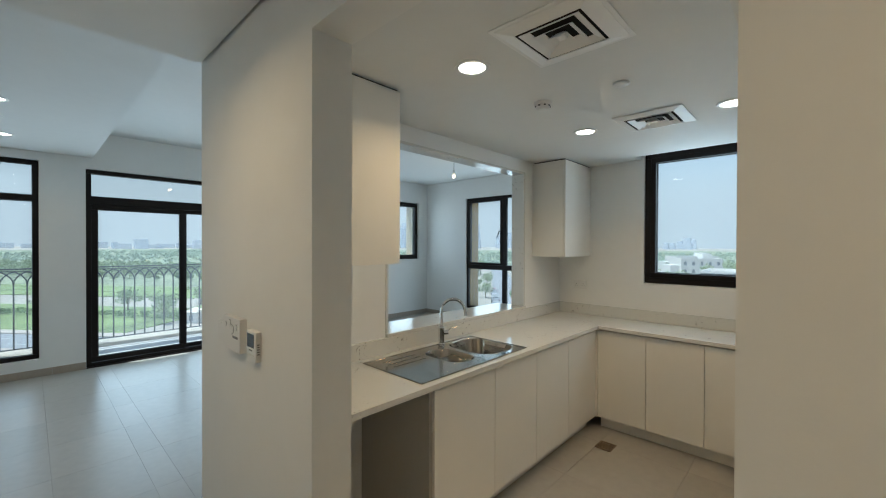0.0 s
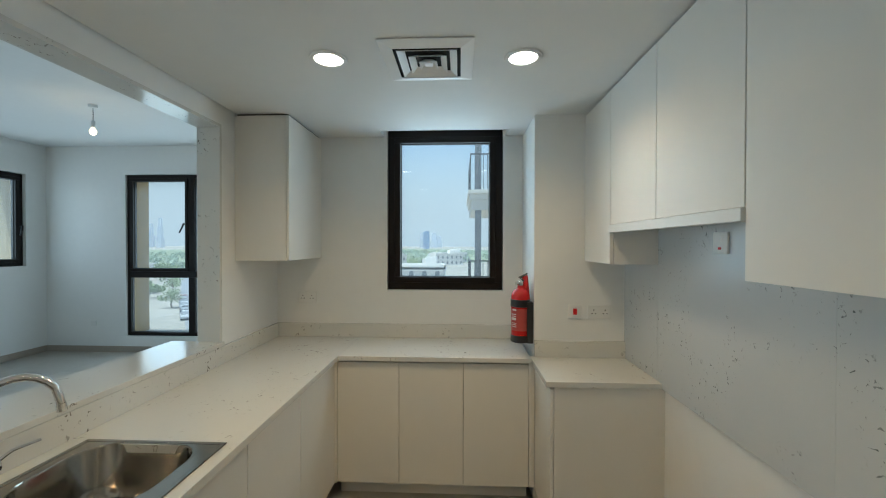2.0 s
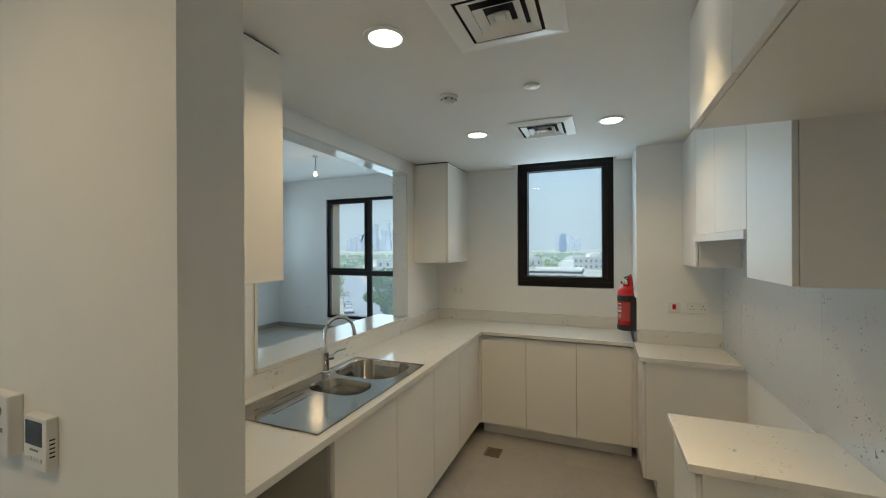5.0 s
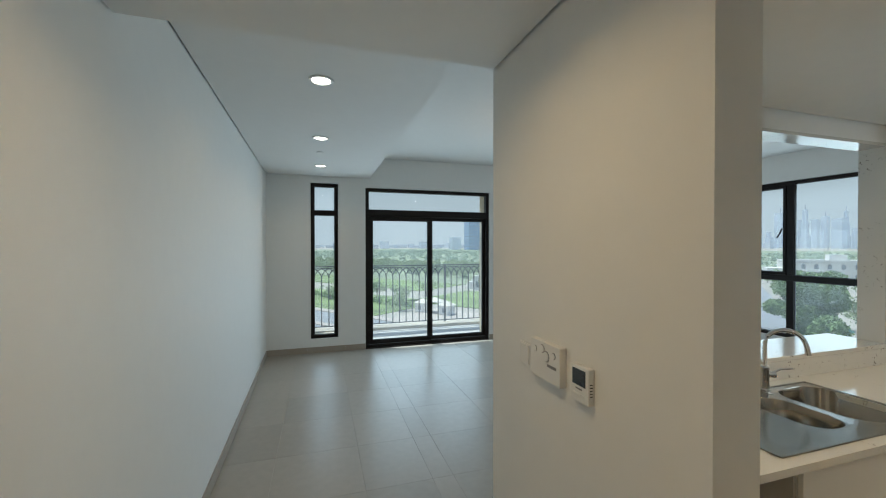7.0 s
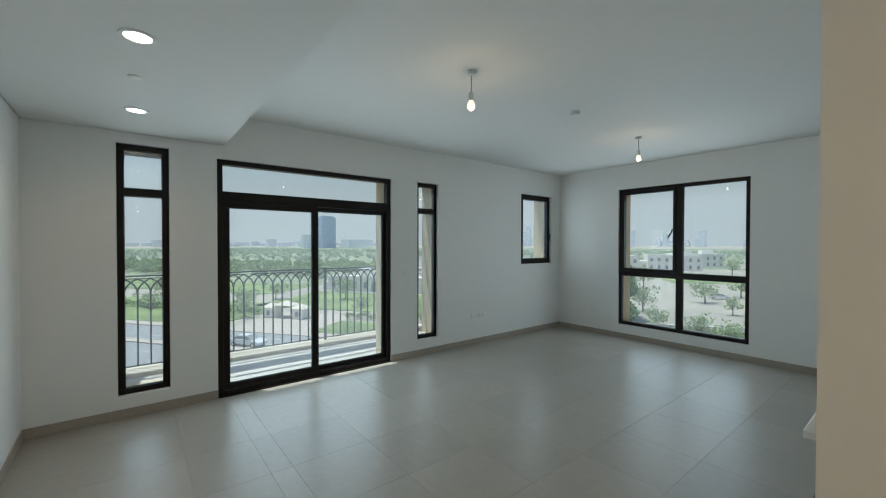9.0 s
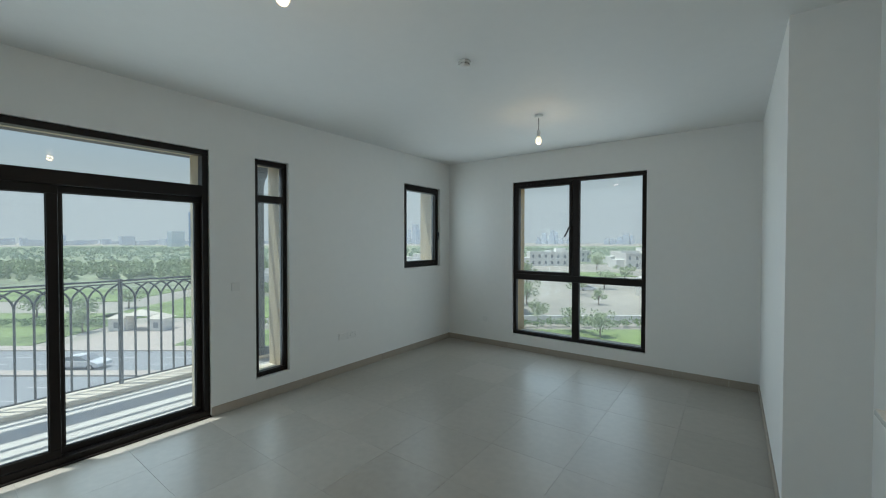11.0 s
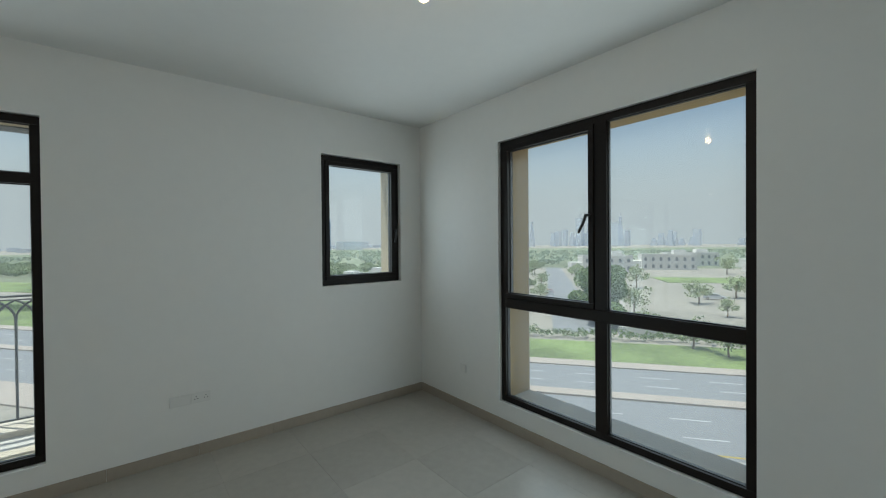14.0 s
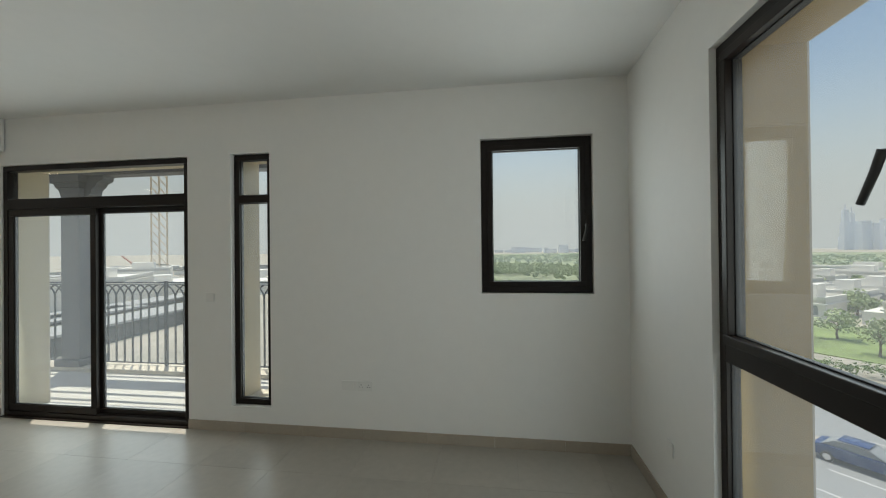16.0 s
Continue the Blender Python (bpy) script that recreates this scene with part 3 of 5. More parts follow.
def pendant(x, y):
    p = thing("pendant_lamp", (x, y, Z_LIV), "bare glowing bulb on a short white flex", "pendant lamp", "living room pendants")
    z = Z_LIV
    part("ceiling_rose", add_turned(bmesh.new(), x, y, [(0.042, z), (0.044, z - 0.012), (0.036, z - 0.028), (0.012, z - 0.034)], 24), white_plastic, p, smooth=True)
    part("flex", add_tube(bmesh.new(), [(x, y, z - 0.03), (x + 0.002, y, z - 0.11), (x, y, z - 0.19)], 0.0035, 8), black, p)
    part("lamp_holder", add_turned(bmesh.new(), x, y, [(0.012, z - 0.17), (0.020, z - 0.185), (0.022, z - 0.235), (0.019, z - 0.245)], 20), white_plastic, p, smooth=True)
    part("bulb", add_turned(bmesh.new(), x, y, [(0.014, z - 0.243), (0.019, z - 0.252), (0.029, z - 0.268), (0.0335, z - 0.288), (0.031, z - 0.306), (0.022, z - 0.320), (0.010, z - 0.327), (0.002, z - 0.329)], 24), bulb_glow, p, "lit frosted bulb", smooth=True)
    a = bpy.data.lights.new("pendant_glow", "POINT")
    a.energy, a.color, a.shadow_soft_size = 1.8, (1.0, 0.66, 0.34), 0.03
    new("pendant_glow", a).location = (x, y, z - 0.37)


pendant(-3.05, 2.615)
pendant(-3.13, 5.76)

def ceiling_vent(x, y, z, w, plate=0.0):
    v = thing("ceiling_vent", (x, y, z), "square white four-way air diffuser set in the ceiling", "air vent", "kitchen air vents")
    h = w / 2
    if plate:
        p = h + plate
        part("plate", holed("z", z - 0.004, z - 0.0005, x - p, x + p, y - p, y + p, [(x - h, x + h, y - h, y + h)]), vent_white, v)
    # no duct behind: this sheet's dark colour is the shade of the opening
    part("backing", box(x - h + 0.02, x + h - 0.02, y - h + 0.02, y + h - 0.02, z - 0.0012, z - 0.0004), void_shade, v, "dark sheet standing for the shade of the duct")

    def ring(a, za, b, zb):
        """A sloping square blade from half-width a at height za to b at zb."""
        bm = bmesh.new()
        t = 0.0025
        loops = [[bm.verts.new((x + sx * r, y + sy * r, zz)) for sx, sy in ((-1, -1), (1, -1), (1, 1), (-1, 1))] for r, zz in ((a, za), (b, zb), (b, zb + t), (a, za + t))]
        for p, q in zip(loops, loops[1:] + loops[:1]):
            for k in range(4):
                bm.faces.new((p[k], p[(k + 1) % 4], q[(k + 1) % 4], q[k]))
        return bm

    part("frame", ring(h + 0.012, z - 0.006, h - 0.045, z - 0.018), vent_white, v)
    for k, r in enumerate((0.66, 0.42, 0.19)):
        part("blade", ring(h * r + 0.004, z - 0.020 - 0.003 * k, h * r - 0.028 + 0.004 * k, z - 0.005), vent_white, v)
    c = h * 0.10
    part("core", box(x - c, x + c, y - c, y + c, z - 0.022, z - 0.006, 0.003), vent_white, v)


ceiling_vent(0.735, 3.435, Z_KIT, 0.38)
ceiling_vent(0.78, 2.045, Z_KIT, 0.36, 0.03)
hatch = tagged(part("access_panel", holed("z", Z_KIT - 0.003, Z_KIT - 0.0004, 0.18, 1.44, 1.34, 1.79, []), ceiling_paint), "flush white access panel in the kitchen ceiling", "panel")


def smoke_detector(x, y, z):
    d = thing("smoke_detector", (x, y, z), "round white smoke detector on the ceiling", "smoke detector")
    part("base", add_turned(bmesh.new(), x, y, [(0.050, z), (0.052, z - 0.012), (0.048, z - 0.016)], 24), white_plastic, d, smooth=True)
    part("head", add_turned(bmesh.new(), x, y, [(0.040, z - 0.016), (0.042, z - 0.030), (0.030, z - 0.044), (0.010, z - 0.047)], 24), white_plastic, d, smooth=True)
    # solid dark blocks for the slots, their inner shade painted on
    for k in range(8):
        a = k * math.pi / 4
        part("slot", box(x + 0.036 * math.cos(a) - 0.007, x + 0.036 * math.cos(a) + 0.007, y + 0.036 * math.sin(a) - 0.007, y + 0.036 * math.sin(a) + 0.007, z - 0.028, z - 0.021), void_shade, d)


smoke_detector(0.346, 2.67, Z_KIT)
smoke_detector(-3.085, 4.185, Z_LIV)


def cover_disc(x, y, z):
    tagged(part("sprinkler_cover", add_turned(bmesh.new(), x, y, [(0.040, z), (0.041, z - 0.004), (0.036, z - 0.008), (0.004, z - 0.009)], 24), white_plastic, smooth=True), "flat round white sprinkler cover on the ceiling", "sprinkler")


cover_disc(0.78, 2.70, Z_KIT)
cover_disc(-3.9, 0.39, Z_BULK)


# ---- sink and tap ----
def bowl_profile(cx, cy, hx, hy, r, n=6):
    """Points of a rounded rectangle."""
    pts = []
    for qx, qy, a0 in ((1, 1, 0), (-1, 1, 90), (-1, -1, 180), (1, -1, 270)):
        for k in range(n + 1):
            a = radians(a0 + 90 * k / n)
            pts.append((cx + qx * (hx - r) + r * math.cos(a), cy + qy * (hy - r) + r * math.sin(a)))
    return pts


def sink():
    x0, x1, y0, y1 = SINK
    z = CT
    s = thing("kitchen_sink", ((x0 + x1) / 2, (y0 + y1) / 2, z), "stainless steel inset sink with two bowls and drainer", "sink")
    b1 = ((-0.445, -0.02, 2.645, 3.01), 0.12)     # large bowl
    b2 = ((-0.40, -0.05, 2.375, 2.605), 0.098)     # small bowl
    # deck: a plate with a raised rim, pierced by square cells that the bowl collars close
    part("deck", holed("z", z + 0.001, z + 0.004, x0 + 0.012, x1 - 0.012, y0 + 0.012, y1 - 0.012, [b1[0], b2[0]]), steel, s)
    rim = bmesh.new()
    for a, b, c, d in ((x0, x1, y0, y0 + 0.014), (x0, x1, y1 - 0.014, y1), (x0, x0 + 0.014, y0 + 0.014, y1 - 0.014), (x1 - 0.014, x1, y0 + 0.014, y1 - 0.014)):
        add_box(rim, a, b, c, d, z + 0.0005, z + 0.007, 0.003)
    part("rim", rim, steel, s)
    for (bx0, bx1, by0, by1), r in (b1, b2):
        cx, cy, hx, hy = (bx0 + bx1) / 2, (by0 + by1) / 2, (bx1 - bx0) / 2, (by1 - by0) / 2
        deep = 0.17 if r > 0.1 else 0.12
        bm = bmesh.new()
        n = 6
        loops = []
        out = [(cx + sx * hx, cy + sy * hy) for sx, sy in ((1, 1), (-1, 1), (-1, -1), (1, -1))]
        square = [bm.verts.new((px, py, z + 0.0042)) for px, py in out]
        for inset, dz, rr in ((0.004, 0.0045, r), (0.008, -0.002, r), (0.016, -deep * 0.8, r), (0.04, -deep, r), ):
            loops.append([bm.verts.new((px, py, z + dz)) for px, py in bowl_profile(cx, cy, hx - inset, hy - inset, max(rr - inset * 0.4, 0.02), n)])
        first, m = loops[0], len(loops[0])
        for c in range(4):
            for k in range(n):
                bm.faces.new((square[c], first[c * (n + 1) + k], first[c * (n + 1) + k + 1]))
            bm.faces.new((square[c], first[c * (n + 1) + n], first[((c + 1) * (n + 1)) % m], square[(c + 1) % 4]))
        for p, q in zip(loops, loops[1:]):
            for k in range(m):
                bm.faces.new((p[k], p[(k + 1) % m], q[(k + 1) % m], q[k]))
        bm.faces.new(loops[-1])
        bowl = part("bowl", bm, steel, s, smooth=True)
        part("strainer", add_turned(bmesh.new(), cx, cy, [(0.035, z - deep + 0.001), (0.034, z - deep + 0.004), (0.012, z - deep + 0.003)], 20), chrome, bowl, smooth=True)
    for k in range(3):
        x = x0 + 0.085 + k * 0.055
        part("drainer_rib", box(x - 0.004, x + 0.004, y0 + 0.09, 2.34, z + 0.0035, z + 0.0068, 0.002), steel, s)
    part("overflow_plate", box(x0 + 0.05, x0 + 0.085, 2.62, 2.64, z + 0.004, z + 0.006, 0.001), chrome, s)


sink()


def tap(x, y):
    z = CT + 0.004
    t = thing("kitchen_tap", (x, y, z), "chrome swan-neck mixer tap behind the sink", "tap")
    part("base", add_turned(bmesh.new(), x, y, [(0.027, z), (0.027, z + 0.008), (0.022, z + 0.012), (0.0215, z + 0.10), (0.023, z + 0.104), (0.023, z + 0.125), (0.014, z + 0.132)], 24), chrome, t, smooth=True)
    d = Vector((0.72, 0.69, 0)).normalized()
    pts = [Vector((x, y, z + 0.12)), Vector((x, y, z + 0.245))]
    R = 0.085
    c = Vector((x, y, z + 0.245)) + d * R
    for k in range(1, 11):
        a = math.pi * (1 - k / 10 * 0.93)
        pts.append(c + d * R * math.cos(a) + Vector((0, 0, R * math.sin(a))))
    pts.append(pts[-1] + Vector((0, 0, -0.03)) + d * 0.006)
    part("spout", add_tube(bmesh.new(), pts, 0.0115, 14), chrome, t, smooth=True)
    part("aerator", add_tube(bmesh.new(), [pts[-1], pts[-1] + Vector((0.002, 0.002, -0.024))], 0.0135, 14), chrome, t, smooth=True)
    e = Vector((0.45, 0.89, 0)).normalized()
    h0 = Vector((x, y, z + 0.085))
    lever = part("lever", add_tube(bmesh.new(), [h0 + e * 0.015, h0 + e * 0.05], 0.017, 14), chrome, t, smooth=True)
    part("grip", add_tube(bmesh.new(), [h0 + e * 0.045 + Vector((0, 0, 0.012)), h0 + e * 0.075 + Vector((0, 0, 0.03)), h0 + e * 0.135 + Vector((0, 0, 0.036))], [0.006, 0.005, 0.004], 8), chrome, lever, smooth=True)


tap(-0.462, 2.66)


# ---- fire extinguisher ----
def extinguisher(x, y, z):
    e = thing("fire_extinguisher", (x, y, z), "red fire extinguisher with black strap bracket on the wall", "extinguisher")
    r = 0.062
    part("cylinder", add_turned(bmesh.new(), x, y, [(r * 0.9, z + 0.03), (r, z + 0.04), (r, z + 0.30), (r * 0.93, z + 0.325), (r * 0.7, z + 0.345), (r * 0.35, z + 0.358), (r * 0.33, z + 0.375)], 28), red_paint, e, smooth=True)
    part("foot_ring", add_turned(bmesh.new(), x, y, [(r * 0.95, z), (r * 1.06, z + 0.004), (r * 1.06, z + 0.045), (r * 1.0, z + 0.048)], 28), black, e, smooth=True)
    part("strap", add_turned(bmesh.new(), x, y, [(r * 1.0, z + 0.235), (r * 1.07, z + 0.237), (r * 1.07, z + 0.283), (r * 1.0, z + 0.285)], 28), black, e, smooth=True)
    part("back_plate", box(x + r * 0.55, 1.358, y - 0.062, y + 0.05, z + 0.0, z + 0.27, 0.004), black, e)
    part("valve", add_turned(bmesh.new(), x, y, [(0.016, z + 0.372), (0.018, z + 0.38), (0.018, z + 0.40), (0.012, z + 0.41)], 16), chrome, e, smooth=True)
    bm = bmesh.new()
    add_tube(bm, [(x + 0.02, y, z + 0.405), (x - 0.01, y, z + 0.425), (x + 0.045, y, z + 0.455)], [0.009, 0.010, 0.006], 8)
    part("lever", bm, black, e, smooth=True)
    part("gauge", add_tube(bmesh.new(), [(x - 0.018, y - 0.01, z + 0.39), (x - 0.032, y - 0.018, z + 0.39)], 0.013, 14), chrome, e, smooth=True)
    part("nozzle", add_tube(bmesh.new(), [(x + 0.03, y + 0.01, z + 0.44), (x + 0.04, y + 0.02, z + 0.33), (x + 0.042, y + 0.02, z + 0.29)], [0.02, 0.022, 0.016], 12), red_paint, e, smooth=True)
    label = bmesh.new()
    for k in range(2):
        add_tube(label, [(x, y, z + (0.08, 0.20)[k]), (x, y, z + (0.20, 0.225)[k])], r + 0.0004 + 0.0002 * k, 28)
    part("label_sheet", label, material("label_red", (0.42, 0.06, 0.05), 0.4, vary=0.1), e, "printed red label")
    for k, (zz, h, w) in enumerate(((0.212, 0.012, 0.5), (0.185, 0.006, 0.7), (0.172, 0.005, 0.6), (0.15, 0.016, 0.75), (0.128, 0.004, 0.7), (0.118, 0.004, 0.65), (0.105, 0.004, 0.7))):
        bm = bmesh.new()
        a0 = radians(235)
        n = 5
        for q in range(n):
            a, b = a0 - w * q / n, a0 - w * (q + 0.9) / n
            rr = r + 0.0012
            vs = [bm.verts.new((x + rr * math.cos(c), y + rr * math.sin(c), z + zz + d)) for c, d in ((a, 0), (b, 0), (b, h), (a, h))]
            bm.faces.new(vs)
        part("print_bar", bm, white_plastic, e)


extinguisher(1.284, 4.285, 0.968)


# ---- switches and sockets ----
def plate(name, label, category, axis, face, sign, u, z, w, h, t=0.010):
    """A wall plate centred at u, z on a face; sign: the way it stands out."""
    a0, a1 = sorted((face, face + sign * t))
    c = (face, u, z) if axis == "x" else (u, face, z)
    p = thing(name, c, label, category)
    part("plate", ubox(axis, a0, a1, u - w / 2, u + w / 2, z - h / 2, z + h / 2, 0.003), white_plastic, p)
    return p


def on_plate(p, name, axis, face, sign, t, u0, u1, z0, z1, mat, out=0.002, label=""):
    a0, a1 = sorted((face + sign * (t - 0.001), face + sign * (t + out)))
    part(name, ubox(axis, a0, a1, u0, u1, z0, z1, 0.0006), mat, p, label)


def socket(axis, face, sign, u, z, label):
    p = plate("double_socket", label, "socket", axis, face, sign, u, z, 0.148, 0.088)
    for c in (u - 0.036, u + 0.036):
        for du, dz, w, h in ((0, 0.012, 0.005, 0.010), (-0.011, -0.010, 0.008, 0.005), (0.011, -0.010, 0.008, 0.005)):
            on_plate(p, "pin_hole", axis, face, sign, 0.010, c + du - w / 2, c + du + w / 2, z + dz - h / 2, z + dz + h / 2, black, 0.0006)
    for c in (u - 0.010, u + 0.010):
        on_plate(p, "rocker", axis, face, sign, 0.010, c - 0.006, c + 0.006, z + 0.018, z + 0.034, white_plastic)


def blank_plate(axis, face, sign, u, z, w, label):
    p = plate("outlet_plate", label, "wall plate", axis, face, sign, u, z, w, 0.088)
    on_plate(p, "insert", axis, face, sign, 0.010, u - w * 0.27, u + w * 0.27, z - 0.022, z + 0.022, white_plastic, 0.0015)


socket("y", KN, -1, -0.33, 1.20, "white double socket on the kitchen wall")
socket("y", 4.21, -1, 1.775, 1.183, "white double socket above the worktop")
p = plate("cooker_switch", "white cooker switch with a red rocker", "switch", "y", 4.21, -1, 1.62, 1.183, 0.088, 0.088)
on_plate(p, "rocker", "y", 4.21, -1, 0.010, 1.608, 1.632, 1.165, 1.205, red_paint, 0.004, "red rocker")
p = plate("hood_switch", "white switched fuse plate on the splashback", "switch", "x", 1.935, -1, 3.27, 1.622, 0.088, 0.088)
on_plate(p, "rocker", "x", 1.935, -1, 0.010, 3.26, 3.28, 1.625, 1.65, white_plastic, 0.003)
on_plate(p, "indicator", "x", 1.935, -1, 0.010, 3.262, 3.278, 1.595, 1.605, red_paint, 0.002)
socket("x", WX, 1, 5.18, 0.433, "white double socket low on the wall")
blank_plate("x", WX, 1, 5.03, 0.433, 0.148, "white data outlet plate low on the wall")
blank_plate("y", NY, -1, -4.83, 0.385, 0.088, "small white outlet plate near the corner")
blank_plate("x", WX, 1, 3.605, 1.24, 0.088, "white light switch between door and window")
for y in (4.16, 4.30):
    blank_plate("x", PX0, -1, y, 0.50, 0.088, "small white outlet plate beside the serving hatch")

p = plate("light_switch", "white rocker switch on the pier", "switch", "y", AY0, -1, -0.38, 1.236, 0.088, 0.088)
on_plate(p, "rocker", "y", AY0, -1, 0.010, -0.415, -0.345, 1.20, 1.272, white_plastic, 0.004)
grey_print = material("grey_print", (0.2, 0.2, 0.2), 0.5)
p = plate("intercom", "white wall intercom with round keys", "intercom", "y", AY0, -1, -0.21, 1.252, 0.19, 0.135, 0.028)
for c, r in ((-0.27, 0.010), (-0.222, 0.013), (-0.196, 0.017), (-0.15, 0.010)):
    zz = {-0.27: 1.285, -0.222: 1.295, -0.196: 1.272, -0.15: 1.285}[c]
    bm = bmesh.new()
    add_tube(bm, [(c, AY0 - 0.027, zz), (c, AY0 - 0.030 - r * 0.1, zz)], r, 18)
    part("key", bm, white_plastic, p, smooth=True)
    hoop = [(c + r * 1.08 * math.cos(k * math.pi / 10), AY0 - 0.0285, zz + r * 1.08 * math.sin(k * math.pi / 10)) for k in range(21)]
    part("key_ring", add_tube(bmesh.new(), hoop, 0.0011, 5), grey_print, p)
on_plate(p, "badge", "y", AY0, -1, 0.028, -0.19, -0.135, 1.238, 1.248, grey_print, 0.0008, "grey printed bar")
p = plate("thermostat", "white thermostat with a dark display", "thermostat", "y", AY0, -1, -0.018, 1.234, 0.088, 0.112, 0.022)
on_plate(p, "display", "y", AY0, -1, 0.022, -0.052, 0.012, 1.229, 1.280, material("lcd_dark", (0.02, 0.025, 0.03), 0.12), 0.001, "dark display")
on_plate(p, "badge", "y", AY0, -1, 0.022, -0.036, -0.004, 1.216, 1.221, grey_print, 0.0008)
for k in range(5):
    on_plate(p, "button", "y", AY0, -1, 0.022, -0.050 + k * 0.013, -0.041 + k * 0.013, 1.197, 1.205, white_plastic, 0.002)
# vent slots drawn as dark blocks, shade put into the colour
for k in range(5):
    part("vent_slot", box(0.0245, 0.0265, AY0 - 0.016, AY0 - 0.007, 1.206 + k * 0.009, 1.209 + k * 0.009), void_shade, p)

# ---- floor drain ----
DX, DY = 0.255, 3.905
fd = thing("floor_drain", (DX, DY, FZ), "square bronze floor drain in the kitchen floor", "drain")
dr = material("bronze_grate", (0.20, 0.15, 0.10), 0.4, metal=0.7)
part("frame", holed("z", FZ, FZ + 0.005, DX - 0.065, DX + 0.065, DY - 0.07, DY + 0.07, [(DX - 0.052, DX + 0.052, DY - 0.057, DY + 0.057)]), dr, fd)
for k in range(6):
    part("slat", box(DX - 0.052, DX + 0.052, DY - 0.054 + k * 0.018, DY - 0.044 + k * 0.018, FZ, FZ + 0.004), dr, fd)

# ---- balcony ----
BZ = -0.115
structure("balcony_floor", box(-7.75, WX - 0.45, -2.6, 5.3, -0.40, BZ), balcony_tile, "pale tiled balcony floor in striped sunlight", "floor")
structure("balcony_kerb", box(-7.62, -7.25, -2.6, 5.3, BZ, -0.06, 0.006), render_pale, "low pale kerb under the balcony railing", "kerb")
# facade skins: the outer face of the walls is beige render
for n, b in (("facade_west", holed("x", WX - 0.462, WX - 0.4502, SY - 0.3, NY + 0.462, -12, TOP + 3, [S1, (DOOR[0], DOOR[1], BZ, DOOR[3]), S2, SM])), ("facade_north", holed("y", NY + 0.4502, NY + 0.462, WX - 0.45, EX + 0.35, -12, TOP + 3, [BIG]))):
    structure(n, b, render_pale, "beige rendered outside face of the building", "facade")


def reveal(axis, face, sign, hole, mat=render_washed):
    """Rendered lining of a window's outer reveal."""
    u0, u1, z0, z1 = hole
    a0, a1 = sorted((face + sign * 0.125, face + sign * 0.4495))
    t = 0.004
    r = thing("reveal_lining", ((a0, (u0 + u1) / 2, z0) if axis == "x" else ((u0 + u1) / 2, a0, z0)), "beige rendered outer reveal of a window", "reveal", kind="structure")
    for p, q, m, n in ((u0, u0 + t, z0 + t, z1 - t), (u1 - t, u1, z0 + t, z1 - t), (u0, u1, z1 - t, z1)):
        part("lining", ubox(axis, a0, a1, p, q, m, n), mat, r)
    part("outer_sill", ubox(axis, a0, a1 + 0.0, u0, u1, z0, z0 + t), render_pale, r)


for h in (S1, S2, SM, (DOOR[0], DOOR[1], BZ + 0.002, DOOR[3])):
    reveal("x", WX, -1, h)
reveal("y", NY, 1, BIG, render_shaded)


def balcony_column(y, reach=1.0):
    c = thing("balcony_column", (-7.5, y, BZ), "square grey balcony column with stepped base and bracket", "column", "balcony columns")
    h = 0.17
    part("plinth", box(-7.5 - h - 0.06, -7.5 + h + 0.06, y - h - 0.06, y + h + 0.06, BZ, BZ + 0.16, 0.01), grey_column, c)
    part("shaft", box(-7.5 - h, -7.5 + h, y - h, y + h, BZ + 0.16, 2.72, 0.012), grey_column, c)
    part("capital", add_box(box(-7.5 - h - 0.03, -7.5 + h + 0.03, y - h - 0.03, y + h + 0.03, 2.72, 2.80, 0.01), -7.5 - h - 0.06, -7.5 + h + 0.06, y - h - 0.06, y + h + 0.06, 2.80, 2.90, 0.01), grey_column, c)
    for s in (-1, 1):
        bm = bmesh.new()
        prof = [(0.0, 2.90), (0.62, 2.90), (0.62, 2.86), (0.56, 2.82), (0.42, 2.80), (0.36, 2.74), (0.24, 2.70), (0.20, 2.62), (0.0, 2.58)]
        a = [bm.verts.new((-7.5 - 0.09, y + s * (h + d * reach), z)) for d, z in prof]
        b = [bm.verts.new((-7.5 + 0.09, y + s * (h + d * reach), z)) for d, z in prof]
        bm.faces.new(a)
        bm.faces.new(b[::-1])
        for k in range(len(prof)):
            bm.faces.new((a[k], a[(k + 1) % len(prof)], b[(k + 1) % len(prof)], b[k]))
        part("bracket", bm, grey_column, c)


balcony_column(-0.22, 0.55)
balcony_column(4.72, 0.25)
pg = thing("pergola", (-6.9, 1.3, 2.9), "grey timber pergola over the balcony", "pergola")
part("beam", box(-7.62, -7.38, -2.6, 5.3, 2.905, 3.12, 0.008), grey_column, pg)
part("wall_plate", box(-6.16, -6.065, -2.6, 5.3, 3.30, 3.45, 0.008), grey_column, pg)
for y in (-2.3, -0.27, 4.67):
    part("rafter", box(-7.9, -6.07, y, y + 0.1, 3.122, 3.28, 0.006), grey_column, pg)
for k in range(9):
    part("slat", box(-7.85 + k * 0.21, -7.80 + k * 0.21, -2.6, 5.3, 3.282, 3.345, 0.004), grey_column, pg)


